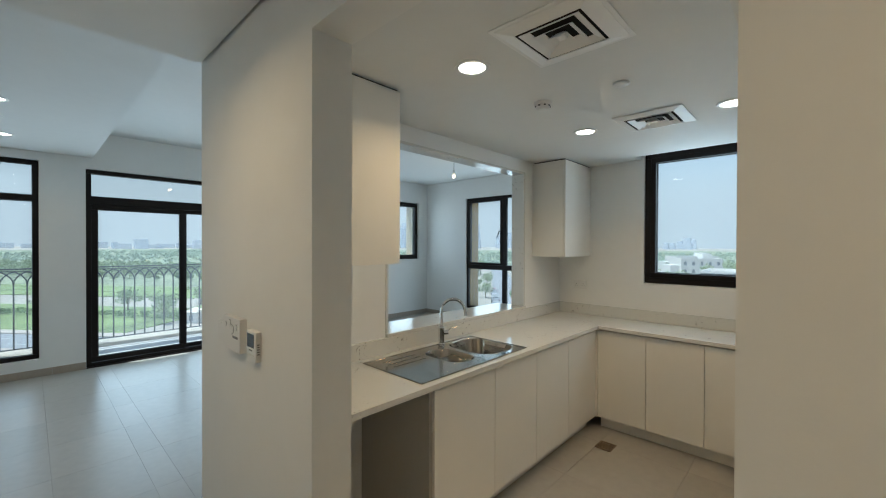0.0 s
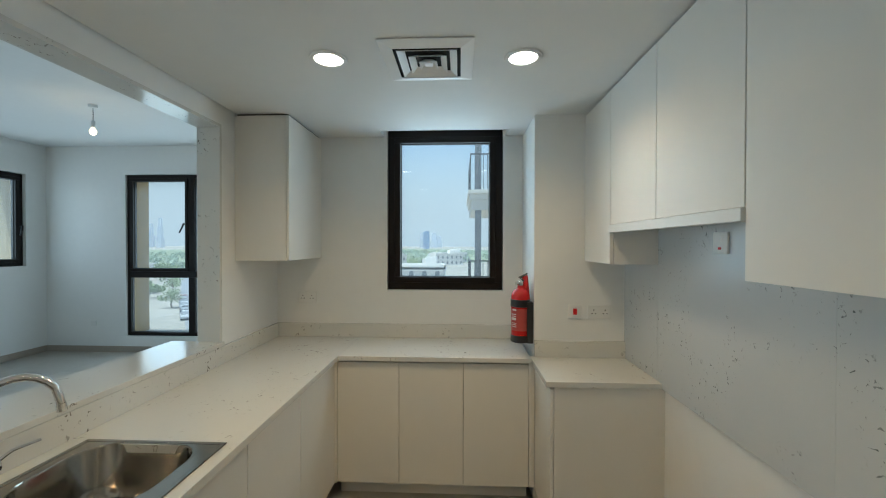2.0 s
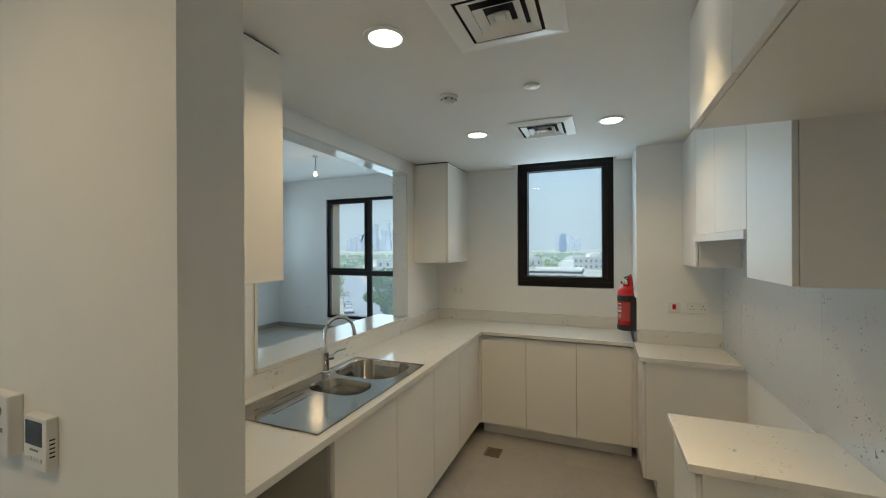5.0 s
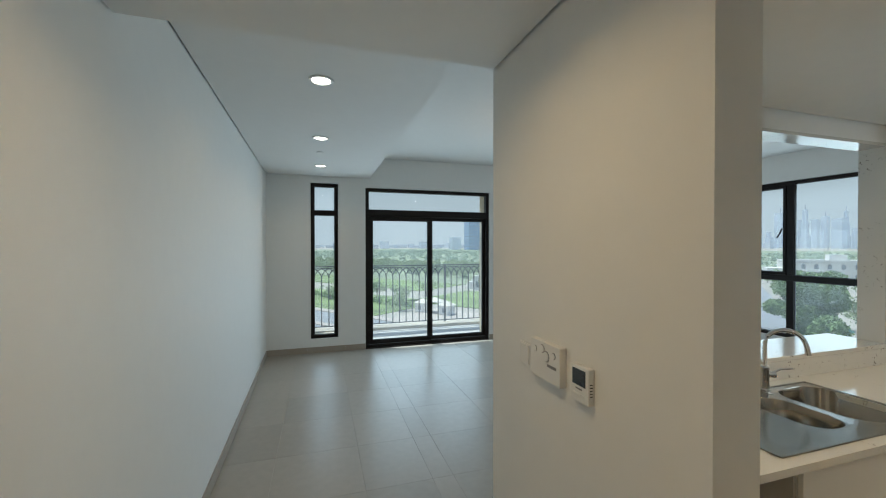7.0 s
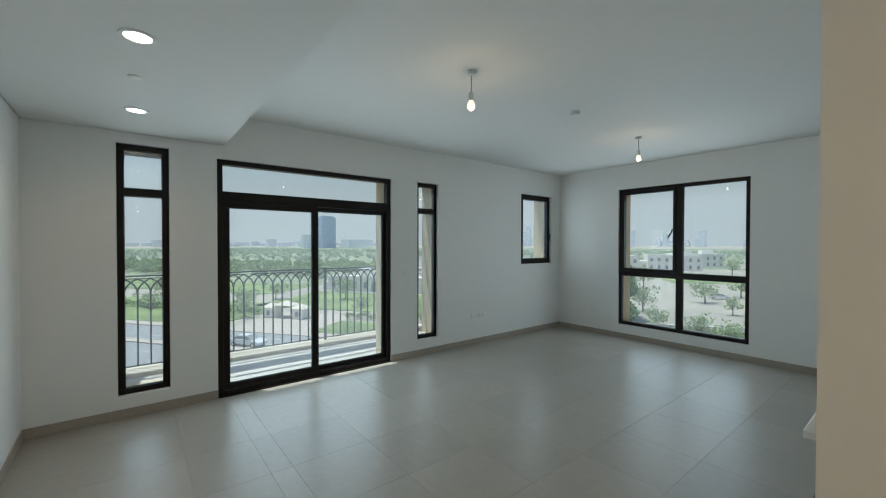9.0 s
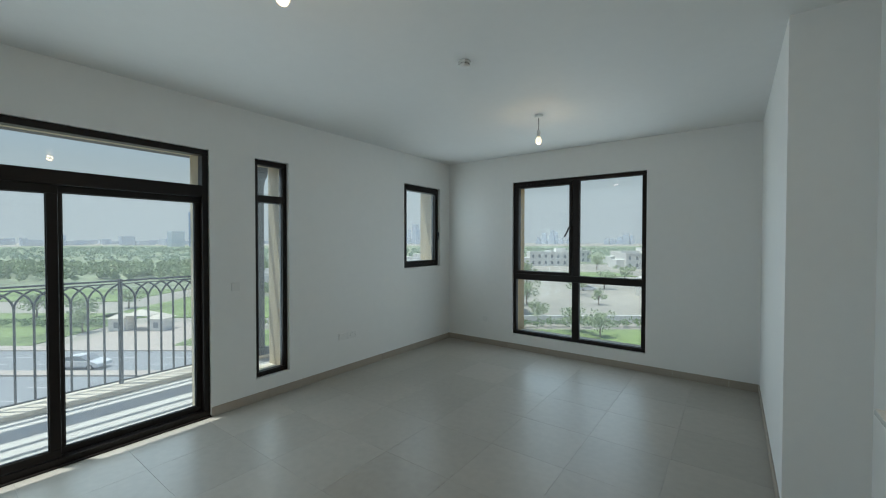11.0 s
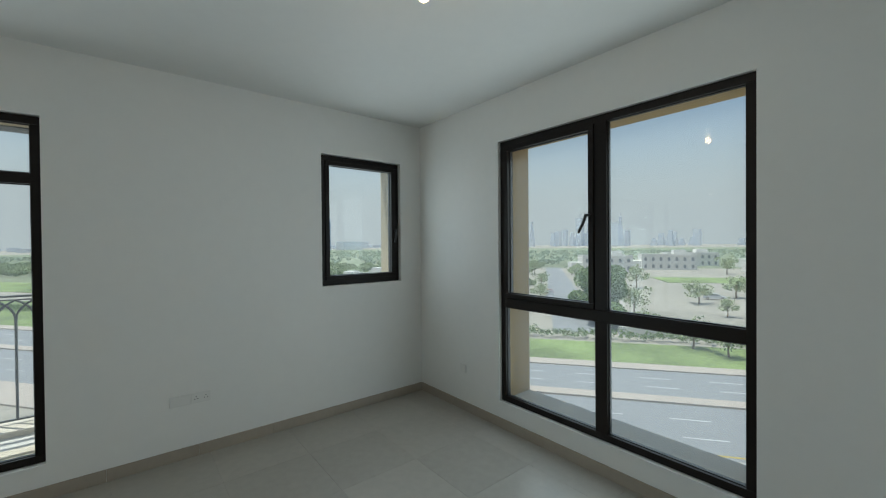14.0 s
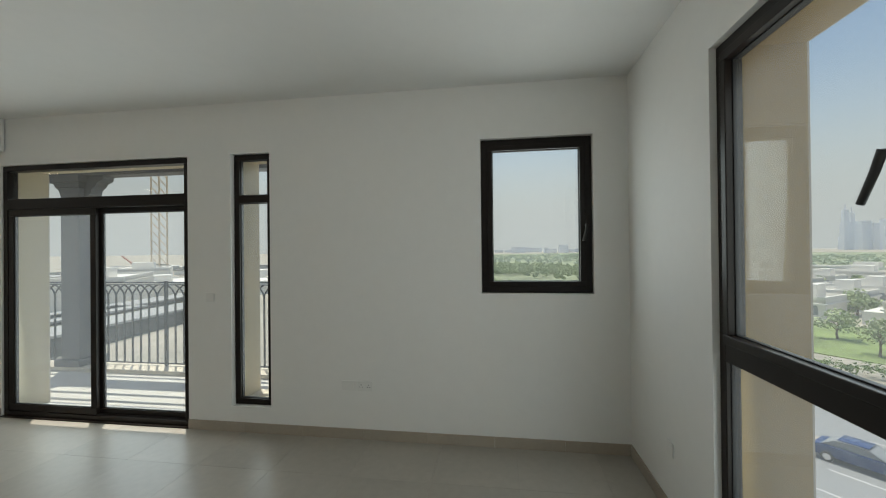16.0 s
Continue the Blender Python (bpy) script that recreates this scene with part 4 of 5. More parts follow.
def railing(y0, y1, n):
    r = thing("balcony_railing", (-7.5, (y0 + y1) / 2, 0), "dark iron balcony railing with interlaced pointed arches", "railing", "balcony railings")
    x = -7.5
    part("top_rail", box(x - 0.022, x + 0.022, y0, y1, 1.218, 1.238, 0.003), iron, r)
    part("under_rail", box(x - 0.010, x + 0.010, y0, y1, 1.186, 1.198), iron, r)
    part("bottom_rail", box(x - 0.012, x + 0.012, y0, y1, -0.030, -0.014), iron, r)
    step = (y1 - y0) / n
    bar_bm = bmesh.new()
    add_box(bar_bm, x - 0.010, x + 0.010, -0.010, 0.010, -0.016, 1.0)
    bar = finish(bar_bm, "baluster", iron)
    arm_bm = bmesh.new()
    for s in (-1, 1):
        pts = []
        for k in range(7):
            u = k / 6
            pts.append((x, s * step * (1 - math.cos(u)) / (1 - math.cos(1)), 0.985 + 0.205 * math.sin(u) / math.sin(1)))
        add_tube(arm_bm, pts, 0.0115, 6)
    arm = finish(arm_bm, "arch", iron)
    off = base_of(r)
    for k in range(1, n):
        for nm, me in (("baluster", bar), ("arch", arm)):
            ob = new(nm, me)
            ob.parent = r
            ob.location = (-off.x, y0 + k * step - off.y, -off.z)
    for y in (y0, y1):
        part("post", box(x - 0.02, x + 0.02, y - 0.01, y + 0.01, -0.06, 1.25, 0.003), iron, r)


for a, b, n in ((-2.4, -0.42, 13), (-0.02, 1.297, 9), (1.318, 3.097, 12), (3.118, 4.52, 10)):
    railing(a, b, n)

# ---- outdoors ----
GZ = -11.5
sand = material("sand_ground", (0.37, 0.34, 0.28), 0.95, vary=0.35, scale=0.16)
asphalt = material("asphalt", (0.27, 0.275, 0.28), 0.9, vary=0.06, scale=0.25)
paving = material("block_paving", (0.46, 0.40, 0.34), 0.9, vary=0.12, scale=0.6)
road_paint = material("road_paint", (0.52, 0.52, 0.50), 0.8, vary=0.08)
grass = material("lawn_grass", (0.20, 0.26, 0.09), 0.95, vary=0.95, scale=0.5)
scrub = material("dry_scrub", (0.25, 0.28, 0.17), 0.95, vary=0.9, scale=0.08)
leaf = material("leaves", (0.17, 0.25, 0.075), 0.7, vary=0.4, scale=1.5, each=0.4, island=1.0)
# pale green, lightened further to carry some haze in the colour
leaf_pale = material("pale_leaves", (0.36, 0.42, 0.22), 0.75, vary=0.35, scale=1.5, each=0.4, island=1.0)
# leaves of the far trees: distance haze is put into this greyer colour
leaf_hazy = material("hazy_leaves", (0.47, 0.53, 0.40), 0.85, vary=0.3, scale=0.4, island=0.8)
bark = material("bark", (0.20, 0.15, 0.10), 0.9, vary=0.2)
villa_white = material("villa_render", (0.76, 0.73, 0.67), 0.85, vary=0.08, scale=0.4)
# dark window glass, raised in tone so the colour includes haze
villa_dark = material("villa_glass", (0.27, 0.28, 0.29), 0.35, vary=0.1)
# tower tones: distance haze is put into these pale colours, veiled() adds more
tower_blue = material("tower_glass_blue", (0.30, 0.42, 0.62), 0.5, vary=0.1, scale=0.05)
tower_haze = material("tower_hazed", (0.66, 0.72, 0.80), 0.9, vary=0.08, scale=0.02)


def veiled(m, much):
    """Puts haze into a far material: mixes in transparency so the bright sky shows through."""
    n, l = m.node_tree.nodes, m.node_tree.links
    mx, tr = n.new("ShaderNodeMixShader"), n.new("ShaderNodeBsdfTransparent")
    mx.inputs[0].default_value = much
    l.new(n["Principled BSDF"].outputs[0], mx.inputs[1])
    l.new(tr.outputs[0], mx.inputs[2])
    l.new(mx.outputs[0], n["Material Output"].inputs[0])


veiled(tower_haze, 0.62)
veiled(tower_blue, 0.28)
structure("ground", box(-4000, 4000, -4000, 4000, GZ - 1, GZ), sand, "dry sandy ground of the district", "ground")

D, N = Vector((0.8, 0.6, 0)), Vector((-0.6, 0.8, 0))


def strip(name, d0, d1, n0, n1, z0, z1, mat, label, category):
    """A slab laid along the road's own axes."""
    bm = bmesh.new()
    vs = [bm.verts.new(D * d + N * n + Vector((0, 0, z))) for z in (z0, z1) for d, n in ((d0, n0), (d1, n0), (d1, n1), (d0, n1))]
    for f in ((0, 1, 2, 3), (4, 5, 6, 7), (0, 1, 5, 4), (1, 2, 6, 5), (2, 3, 7, 6), (3, 0, 4, 7)):
        bm.faces.new([vs[k] for k in f])
    return structure(name, bm, mat, label, category)


strip("road", -260, 220, 31.5, 49.2, GZ, GZ + 0.03, asphalt, "grey dual carriageway below the building", "road")
strip("median", -260, 220, 40.3, 41.7, GZ + 0.03, GZ + 0.20, paving, "raised paved median between the carriageways", "median")
strip("pavement", -260, 220, 49.2, 51.2, GZ, GZ + 0.16, paving, "pale paved footpath along the road", "pavement")
strip("pavement", -260, 220, 27.5, 31.5, GZ, GZ + 0.16, paving, "pale paved footpath beside the building", "pavement")
strip("road", 3, 11, 66.5, 420, GZ, GZ + 0.032, asphalt, "grey side street running away from the building", "road")
strip("lawn", -34, 120, 51.2, 60.5, GZ, GZ + 0.12, grass, "bright green watered lawn beside the road", "lawn")
strip("lawn", -130, -52, 51.2, 74, GZ, GZ + 0.12, grass, "bright green watered lawn beside the road", "lawn")
strip("lawn", -60, -8, 70, 96, GZ, GZ + 0.12, grass, "green park lawn behind the hedge", "lawn")
strip("lawn", 42, 75, 150, 172, GZ, GZ + 0.12, grass, "green lawn between the villas", "lawn")
strip("lawn", -240, -70, 88, 112, GZ, GZ + 0.12, grass, "green field before the far trees", "lawn")
strip("scrubland", -420, -62, 114, 232, GZ, GZ + 0.05, scrub, "green scrub under the belt of trees", "ground")
strip("scrubland", -1100, 700, 233, 1300, GZ, GZ + 0.05, scrub, "hazy green plain reaching to the skyline", "ground")
strip("car_park", -48, -34, 51.2, 66, GZ, GZ + 0.05, paving, "pale paved forecourt of a gatehouse", "pavement")
strip("garden_wall", 12, 120, 65.2, 65.6, GZ, GZ + 1.3, villa_white, "low white garden wall behind the lawn", "wall")
bm = bmesh.new()
for n in (34.4, 37.4, 44.2, 46.7):
    for k in range(-34, 30):
        p = D * (k * 6.0) + N * n
        vs = [bm.verts.new(p + D * a + N * b + Vector((0, 0, GZ + 0.036))) for a, b in ((-1.4, -0.08), (1.4, -0.08), (1.4, 0.08), (-1.4, 0.08))]
        bm.faces.new(vs)
tagged(part("lane_marking", bm, road_paint), "white dashed lane markings on the road", "road marking", kind="stuff")
bm = bmesh.new()
for k in range(7):
    p = D * (8 + k * 1.0) + N * 30.2
    vs = [bm.verts.new(p + D * a + N * b + Vector((0, 0, GZ + 0.166))) for a, b in ((-0.28, -1.2), (0.28, -1.2), (0.28, 1.2), (-0.28, 1.2))]
    bm.faces.new(vs)
yellow = material("yellow_road_paint", (0.50, 0.38, 0.08), 0.8, vary=0.1)
strip("road_edge_line", -6, 60, 32.2, 32.38, GZ + 0.03, GZ + 0.036, yellow, "yellow edge line on the road", "road marking")
tagged(part("crossing_marking", bm, road_paint), "white crossing stripes at the kerb", "road marking", kind="stuff")


def leaf_cloud(rng, count, rx, rz, cz, size, lumps):
    """Leaf clumps gathered in uneven lumps round a crown; returns vertices and faces."""
    centres = [(rng.gauss(0, rx * 0.42), rng.gauss(0, rx * 0.42), cz + rng.uniform(-0.6, 0.7) * rz, rng.uniform(0.38, 0.62) * rx) for _ in range(lumps)]
    vs, fs = [], []
    for _ in range(count):
        cx, cy, z0, r = rng.choice(centres)
        v = Vector((rng.gauss(0, 1), rng.gauss(0, 1), rng.gauss(0, 1))).normalized() * r * rng.uniform(0.6, 1.05)
        p = Vector((cx, cy, z0)) + Vector((v.x, v.y, v.z * 0.8))
        a = Vector((rng.gauss(0, 1), rng.gauss(0, 1), rng.gauss(0, 1))).normalized()
        b = a.cross(Vector((rng.gauss(0, 1), rng.gauss(0, 1), rng.gauss(0, 1)))).normalized()
        s = size * rng.uniform(0.6, 1.4)
        k = len(vs)
        vs += [p + a * s, p + b * s * 0.7, p - a * s, p - b * s * 0.7]
        fs.append((k, k + 1, k + 2, k + 3))
    return vs, fs


def tree(at, height, spread, mat, seed, label, count=900, size=0.28, mid=0.62, tall=0.34, lumps=16):
    rng = random.Random(seed)
    t = thing("tree", at, label, "tree")
    x, y, z = at
    bm = bmesh.new()
    h = height
    add_tube(bm, [(x, y, z), (x + 0.1, y, z + h * 0.2), (x, y + 0.1, z + h * 0.45), (x, y, z + h * 0.75)], [0.035 * h, 0.026 * h, 0.018 * h, 0.006 * h], 8)
    for k in range(7):
        a = k * 2.4 + rng.random()
        b = h * rng.uniform(0.25, 0.45)
        add_tube(bm, [(x, y, z + b), (x + math.cos(a) * spread * 0.3, y + math.sin(a) * spread * 0.3, z + b + h * 0.14), (x + math.cos(a) * spread * 0.7, y + math.sin(a) * spread * 0.7, z + b + h * 0.26)], [0.014 * h, 0.009 * h, 0.003 * h], 6)
    part("trunk", bm, bark, t)
    vs, fs = leaf_cloud(rng, count, spread, h * tall, h * mid, size, lumps)
    me = bpy.data.meshes.new("crown")
    me.from_pydata([v + Vector((0, 0, 0)) for v in vs], [], fs)
    me.materials.append(mat)
    c = new("crown", me)
    c.parent = t
    return t


big_tree = tree((-35.0, 66.5, GZ), 10.6, 3.7, leaf, 3, "broad green tree beside the side street", 46000, 0.21, 0.46, 0.48, 40)
small = tree((-20.0, 59.0, GZ), 4.0, 1.7, leaf_pale, 5, "small pale green street tree on the lawn", 700, 0.16)
parasol_green = material("parasol_cloth", (0.13, 0.26, 0.19), 0.8, vary=0.1)


def parasol(x, y):
    p = thing("parasol", (x, y, GZ), "green garden parasol beside the large tree", "parasol", "parasols by the tree")
    part("pole", add_tube(bmesh.new(), [(x, y, GZ), (x, y, GZ + 2.7)], 0.05, 8), road_paint, p)
    part("canopy", add_turned(bmesh.new(), x, y, [(1.25, GZ + 2.1), (1.2, GZ + 2.16), (0.65, GZ + 2.55), (0.05, GZ + 2.85)], 8), parasol_green, p)


for x, y in ((-33.4, 63.6), (-31.8, 64.8)):
    parasol(x, y)
rng = random.Random(11)
for d, n, k in ((22, 56, 0.9), (-8, 57, 0.8), (-22, 58, 0.7), (-34, 68, 0.9), (-30, 76, 1.2), (33, 84, 0.8), (40, 70, 0.9), (52, 74, 1.4), (34, 100, 1.5), (18, 84, 1.3), (60, 96, 1.5), (46, 112, 1.5), (-14, 74, 1.2), (-20, 82, 1.3), (-46, 84, 1.3), (-58, 66, 1.2), (-62, 80, 1.3), (-70, 70, 1.2), (-78, 62, 1.1), (-90, 76, 1.4), (28, 130, 1.6), (62, 134, 1.6), (80, 150, 1.7), (-6, 120, 1.5), (-26, 112, 1.5), (14, 160, 1.6), (-2, 180, 1.6), (75, 190, 1.8), (100, 170, 1.8), (-52, 59, 0.9), (16, 66, 0.9), (13.5, 100, 1.1), (13.5, 130, 1.1), (1, 100, 1.1), (1, 130, 1.2), (13.5, 180, 1.2), (1, 220, 1.2)):
    p = D * d + N * n
    m = pose(p.x, p.y, GZ, 0, 0, rng.uniform(0, 360)) @ Matrix.Scale(k * rng.uniform(0.85, 1.15), 4)
    c = copy_thing(small, m)
    c.scale = (k, k, k * rng.uniform(0.8, 1.1))
    c["group"] = "street trees"
    c["label"] = "pale green street tree standing among the villas"

rng = random.Random(21)
def foliage(name, spots, size, label, category, mat, leaves, leaf_size):
    vs, fs = [], []
    for (x, y, s) in spots:
        a, b = leaf_cloud(rng, leaves, 2.2 * s, 1.6 * s, 2.2 * s, leaf_size, 5)
        k = len(vs)
        vs += [v + Vector((x, y, GZ)) for v in a]
        fs += [tuple(i + k for i in f) for f in b]
    me = bpy.data.meshes.new(name)
    me.from_pydata(vs, [], fs)
    me.materials.append(mat)
    tagged(new(name, me), label, category, kind="stuff")


def spots_in(d0, d1, n0, n1, count, s0, s1):
    out = []
    for _ in range(count):
        p = D * rng.uniform(d0, d1) + N * rng.uniform(n0, n1)
        out.append((p.x, p.y, rng.uniform(s0, s1)))
    return out


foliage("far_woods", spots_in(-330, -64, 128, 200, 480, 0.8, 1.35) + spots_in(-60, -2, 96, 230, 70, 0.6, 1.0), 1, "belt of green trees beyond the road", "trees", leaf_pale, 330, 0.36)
foliage("distant_woods", spots_in(-620, 500, 230, 700, 2000, 0.7, 1.5), 1, "scattered pale trees far across the plain", "trees", leaf_hazy, 70, 0.62)
hedge_spots = []
for a, b in ((-34, 120), (-120, -52)):
    d = a
    while d < b:
        p = D * d + N * (62.5 + rng.uniform(-0.5, 0.5))
        hedge_spots.append((p.x, p.y, rng.uniform(0.30, 0.42)))
        d += 0.9
foliage("hedge", hedge_spots, 1, "clipped green hedge along the lawn", "hedge", leaf, 110, 0.12)


def villa(d, n, w, depth, storeys, turn=0.0, label="pale two-storey villa with arched windows and parapet"):
    p = D * d + N * n
    v = thing("villa", (p.x, p.y, GZ), label, "villa", "villas")
    h = 3.6 * storeys
    M = pose(p.x, p.y, GZ, 0, 0, 36.9 + turn)

    def put(name, b, mat, parent, lab=""):
        bmesh.ops.transform(b, matrix=M, verts=b.verts)
        return part(name, b, mat, parent, lab)

    wall = put("wall", box(-w / 2, w / 2, -depth / 2, depth / 2, 0, h), villa_white, v)
    put("wing", box(-w / 2 - w * 0.22, -w / 2, -depth * 0.35, depth / 2, 0, h * 0.62), villa_white, v)
    put("cornice", box(-w / 2 - 0.3, w / 2 + 0.3, -depth / 2 - 0.3, depth / 2 + 0.3, h - 0.9, h - 0.6), villa_white, v)
    put("parapet", holed("z", h - 0.6, h + 0.6, -w / 2, w / 2, -depth / 2, depth / 2, [(-w / 2 + 0.3, w / 2 - 0.3, -depth / 2 + 0.3, depth / 2 - 0.3)]), villa_white, v)
    put("stair_tower", box(w * 0.12, w * 0.34, -depth * 0.2, depth * 0.2, h, h + 2.6), villa_white, v)
    for s in range(storeys):
        for k in range(max(2, int(w / 3.2))):
            x = -w / 2 + (k + 0.5) * w / max(2, int(w / 3.2))
            b = bmesh.new()
            z0 = s * 3.6 + 0.9
            pts = [(x - 0.6, z0), (x + 0.6, z0), (x + 0.6, z0 + 1.3)] + [(x + 0.6 * math.cos(a), z0 + 1.3 + 0.6 * math.sin(a)) for a in (0.8, 1.57, 2.35)] + [(x - 0.6, z0 + 1.3)]
            f = [b.verts.new((px, -depth / 2 - 0.02, pz)) for px, pz in pts]
            g = [b.verts.new((px, -depth / 2 + 0.06, pz)) for px, pz in pts]
            b.faces.new(f)
            b.faces.new(g[::-1])
            for i in range(len(pts)):
                b.faces.new((f[i], f[(i + 1) % len(pts)], g[(i + 1) % len(pts)], g[i]))
            put("window", b, villa_dark, wall)
    return v


for d, n, w, dep, s, t in ((58.8, 95.9, 14, 12, 2, -36.9), (30, 205, 22, 12, 2, 6), (62, 225, 24, 13, 2, -4), (100, 200, 18, 12, 2, 0), (84, 262, 26, 14, 2, 0), (120, 245, 24, 12, 2, 5), (150, 215, 20, 12, 2, -8), (178, 250, 24, 14, 2, 0), (-25, 190, 30, 14, 1, 0), (-60, 215, 34, 14, 1, 3), (-20, 235, 30, 14, 1, 0), (-70, 260, 36, 16, 1, 0), (-118, 5, 26, 14, 1, 4), (-132, -22, 30, 14, 2, -3), (-150, 12, 28, 14, 1, 0), (-165, -14, 34, 15, 1, 2), (-190, 20, 40, 16, 1, 0), (-205, -25, 40, 18, 2, 5), (-235, 5, 46, 18, 1, 0), (-250, -45, 50, 18, 1, 0)):
    villa(d, n, w, dep, s, t)
for d in (-13, -33, -53):
    for n in (104, 122, 140, 158, 176):
        villa(d, n, 13, 10, 1, 0, "low white flat-roofed house in a row")


def gatehouse(d, n):
    p = D * d + N * n
    g = thing("gatehouse", (p.x, p.y, GZ), "small pale gatehouse with a pitched roof by the road", "gatehouse")
    M = pose(p.x, p.y, GZ, 0, 0, 36.9) @ Matrix.Scale(0.58, 4)
    for x in (-5, 5):
        b = box(x - 2, x + 2, -2, 2, 0, 3.2)
        bmesh.ops.transform(b, matrix=M, verts=b.verts)
        part("lodge", b, villa_white, g)
        b = box(x - 0.6, x + 0.6, -2.03, -1.9, 0.8, 2.3)
        bmesh.ops.transform(b, matrix=M, verts=b.verts)
        part("window", b, villa_dark, g)
    for x in (-5, 0, 5):
        b = bmesh.new()
        w, h0 = (2.4, 3.2) if x else (3.1, 4.0)
        base = [b.verts.new((x + sx * w, sy * 2.4, h0)) for sx, sy in ((-1, -1), (1, -1), (1, 1), (-1, 1))]
        ridge = [b.verts.new((x - 0.2, 0, h0 + 1.3)), b.verts.new((x + 0.2, 0, h0 + 1.3))]
        b.faces.new(base[::-1])
        b.faces.new((base[0], base[1], ridge[1], ridge[0]))
        b.faces.new((base[2], base[3], ridge[0], ridge[1]))
        b.faces.new((base[1], base[2], ridge[1]))
        b.faces.new((base[3], base[0], ridge[0]))
        bmesh.ops.transform(b, matrix=M, verts=b.verts)
        part("roof", b, render_pale, g)
    for x in (-2.8, 2.8):
        b = box(x - 0.3, x + 0.3, -1.5, 1.5, 0, 4.0)
        bmesh.ops.transform(b, matrix=M, verts=b.verts)
        part("pillar", b, villa_white, g)


gatehouse(-45, 61)


def tower(x, y, w, h, mat, label, steps=1):
    t = thing("tower", (x, y, GZ), label, "tower", "skyline towers")
    z = GZ
    for k in range(steps):
        f = 1 - 0.25 * k
        z1 = GZ + h * (k + 1) / steps if steps > 1 else GZ + h
        part("shaft", box(x - w / 2 * f, x + w / 2 * f, y - w / 2 * f, y + w / 2 * f, z, z1), mat, t)
        z = z1
    if mat is tower_blue:
        for k in range(3):
            part("roof_plant", box(x - w * 0.3, x + w * 0.3, y + w * (k * 0.3 - 0.38), y + w * (k * 0.3 - 0.22), z, z + h * 0.045), mat, t)
        for k in range(1, 9):
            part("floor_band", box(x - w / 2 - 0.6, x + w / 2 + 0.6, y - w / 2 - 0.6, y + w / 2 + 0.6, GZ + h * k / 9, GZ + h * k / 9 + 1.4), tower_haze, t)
    if h > 150:
        part("spire", box(x - w * 0.04, x + w * 0.04, y - w * 0.04, y + w * 0.04, z, z + h * 0.15), mat, t)


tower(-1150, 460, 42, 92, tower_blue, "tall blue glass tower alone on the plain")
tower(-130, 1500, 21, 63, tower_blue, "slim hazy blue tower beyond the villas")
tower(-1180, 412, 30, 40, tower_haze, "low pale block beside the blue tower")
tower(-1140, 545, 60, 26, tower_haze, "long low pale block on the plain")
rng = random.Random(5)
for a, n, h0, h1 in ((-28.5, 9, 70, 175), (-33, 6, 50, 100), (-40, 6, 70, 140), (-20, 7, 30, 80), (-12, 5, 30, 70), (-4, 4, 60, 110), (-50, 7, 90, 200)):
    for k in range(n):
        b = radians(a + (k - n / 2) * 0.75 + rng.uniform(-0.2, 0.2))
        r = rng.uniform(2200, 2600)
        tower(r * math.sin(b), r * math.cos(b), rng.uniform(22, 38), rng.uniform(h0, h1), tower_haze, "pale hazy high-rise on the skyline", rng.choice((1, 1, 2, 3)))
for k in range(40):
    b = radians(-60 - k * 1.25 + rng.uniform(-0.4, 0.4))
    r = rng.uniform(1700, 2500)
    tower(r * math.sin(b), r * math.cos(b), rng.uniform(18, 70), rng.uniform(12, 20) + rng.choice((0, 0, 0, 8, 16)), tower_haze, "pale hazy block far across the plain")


crane_red = material("crane_red", (0.50, 0.20, 0.16), 0.6)
# crane yellow paled towards salmon: the haze is in the colour
crane_yellow = material("crane_yellow", (0.62, 0.50, 0.36), 0.6)
site_grey = material("site_concrete", (0.36, 0.36, 0.35), 0.9, vary=0.25, scale=0.5)
site_dark = material("site_shade_net", (0.10, 0.10, 0.09), 0.9, vary=0.3, scale=0.8)
formwork = material("yellow_formwork", (0.42, 0.36, 0.12), 0.7, vary=0.2)


def lattice(x, y, z0, z1, s, r, bay):
    """Four chords with crossing laces."""
    bm = bmesh.new()
    for sx in (-s, s):
        for sy in (-s, s):
            add_box(bm, x + sx - r, x + sx + r, y + sy - r, y + sy + r, z0, z1)
    for k in range(int((z1 - z0) / bay)):
        z = z0 + k * bay
        for sy in (-s, s):
            add_tube(bm, [(x - s, y + sy, z), (x + s, y + sy, z + bay)], r * 0.7, 4)
        for sx in (-s, s):
            add_tube(bm, [(x + sx, y - s, z + bay), (x + sx, y + s, z)], r * 0.7, 4)
    return bm


def tower_crane(x, y, h, ang):
    c = thing("tower_crane", (x, y, GZ), "tall pale yellow lattice tower crane on a building site", "crane")
    part("mast", lattice(x, y, GZ, GZ + h, 2.1, 0.24, 4.0), crane_yellow, c)
    d = Vector((math.cos(ang), math.sin(ang), 0))
    top = Vector((x, y, GZ + h))
    part("jib", add_tube(bmesh.new(), [top - d * 12, top + d * 45], 0.5, 5), crane_red, c)
    part("counterweight", box(x - d.x * 11 - 1, x - d.x * 11 + 1, y - d.y * 11 - 1, y - d.y * 11 + 1, GZ + h - 3, GZ + h - 0.4), site_grey, c)


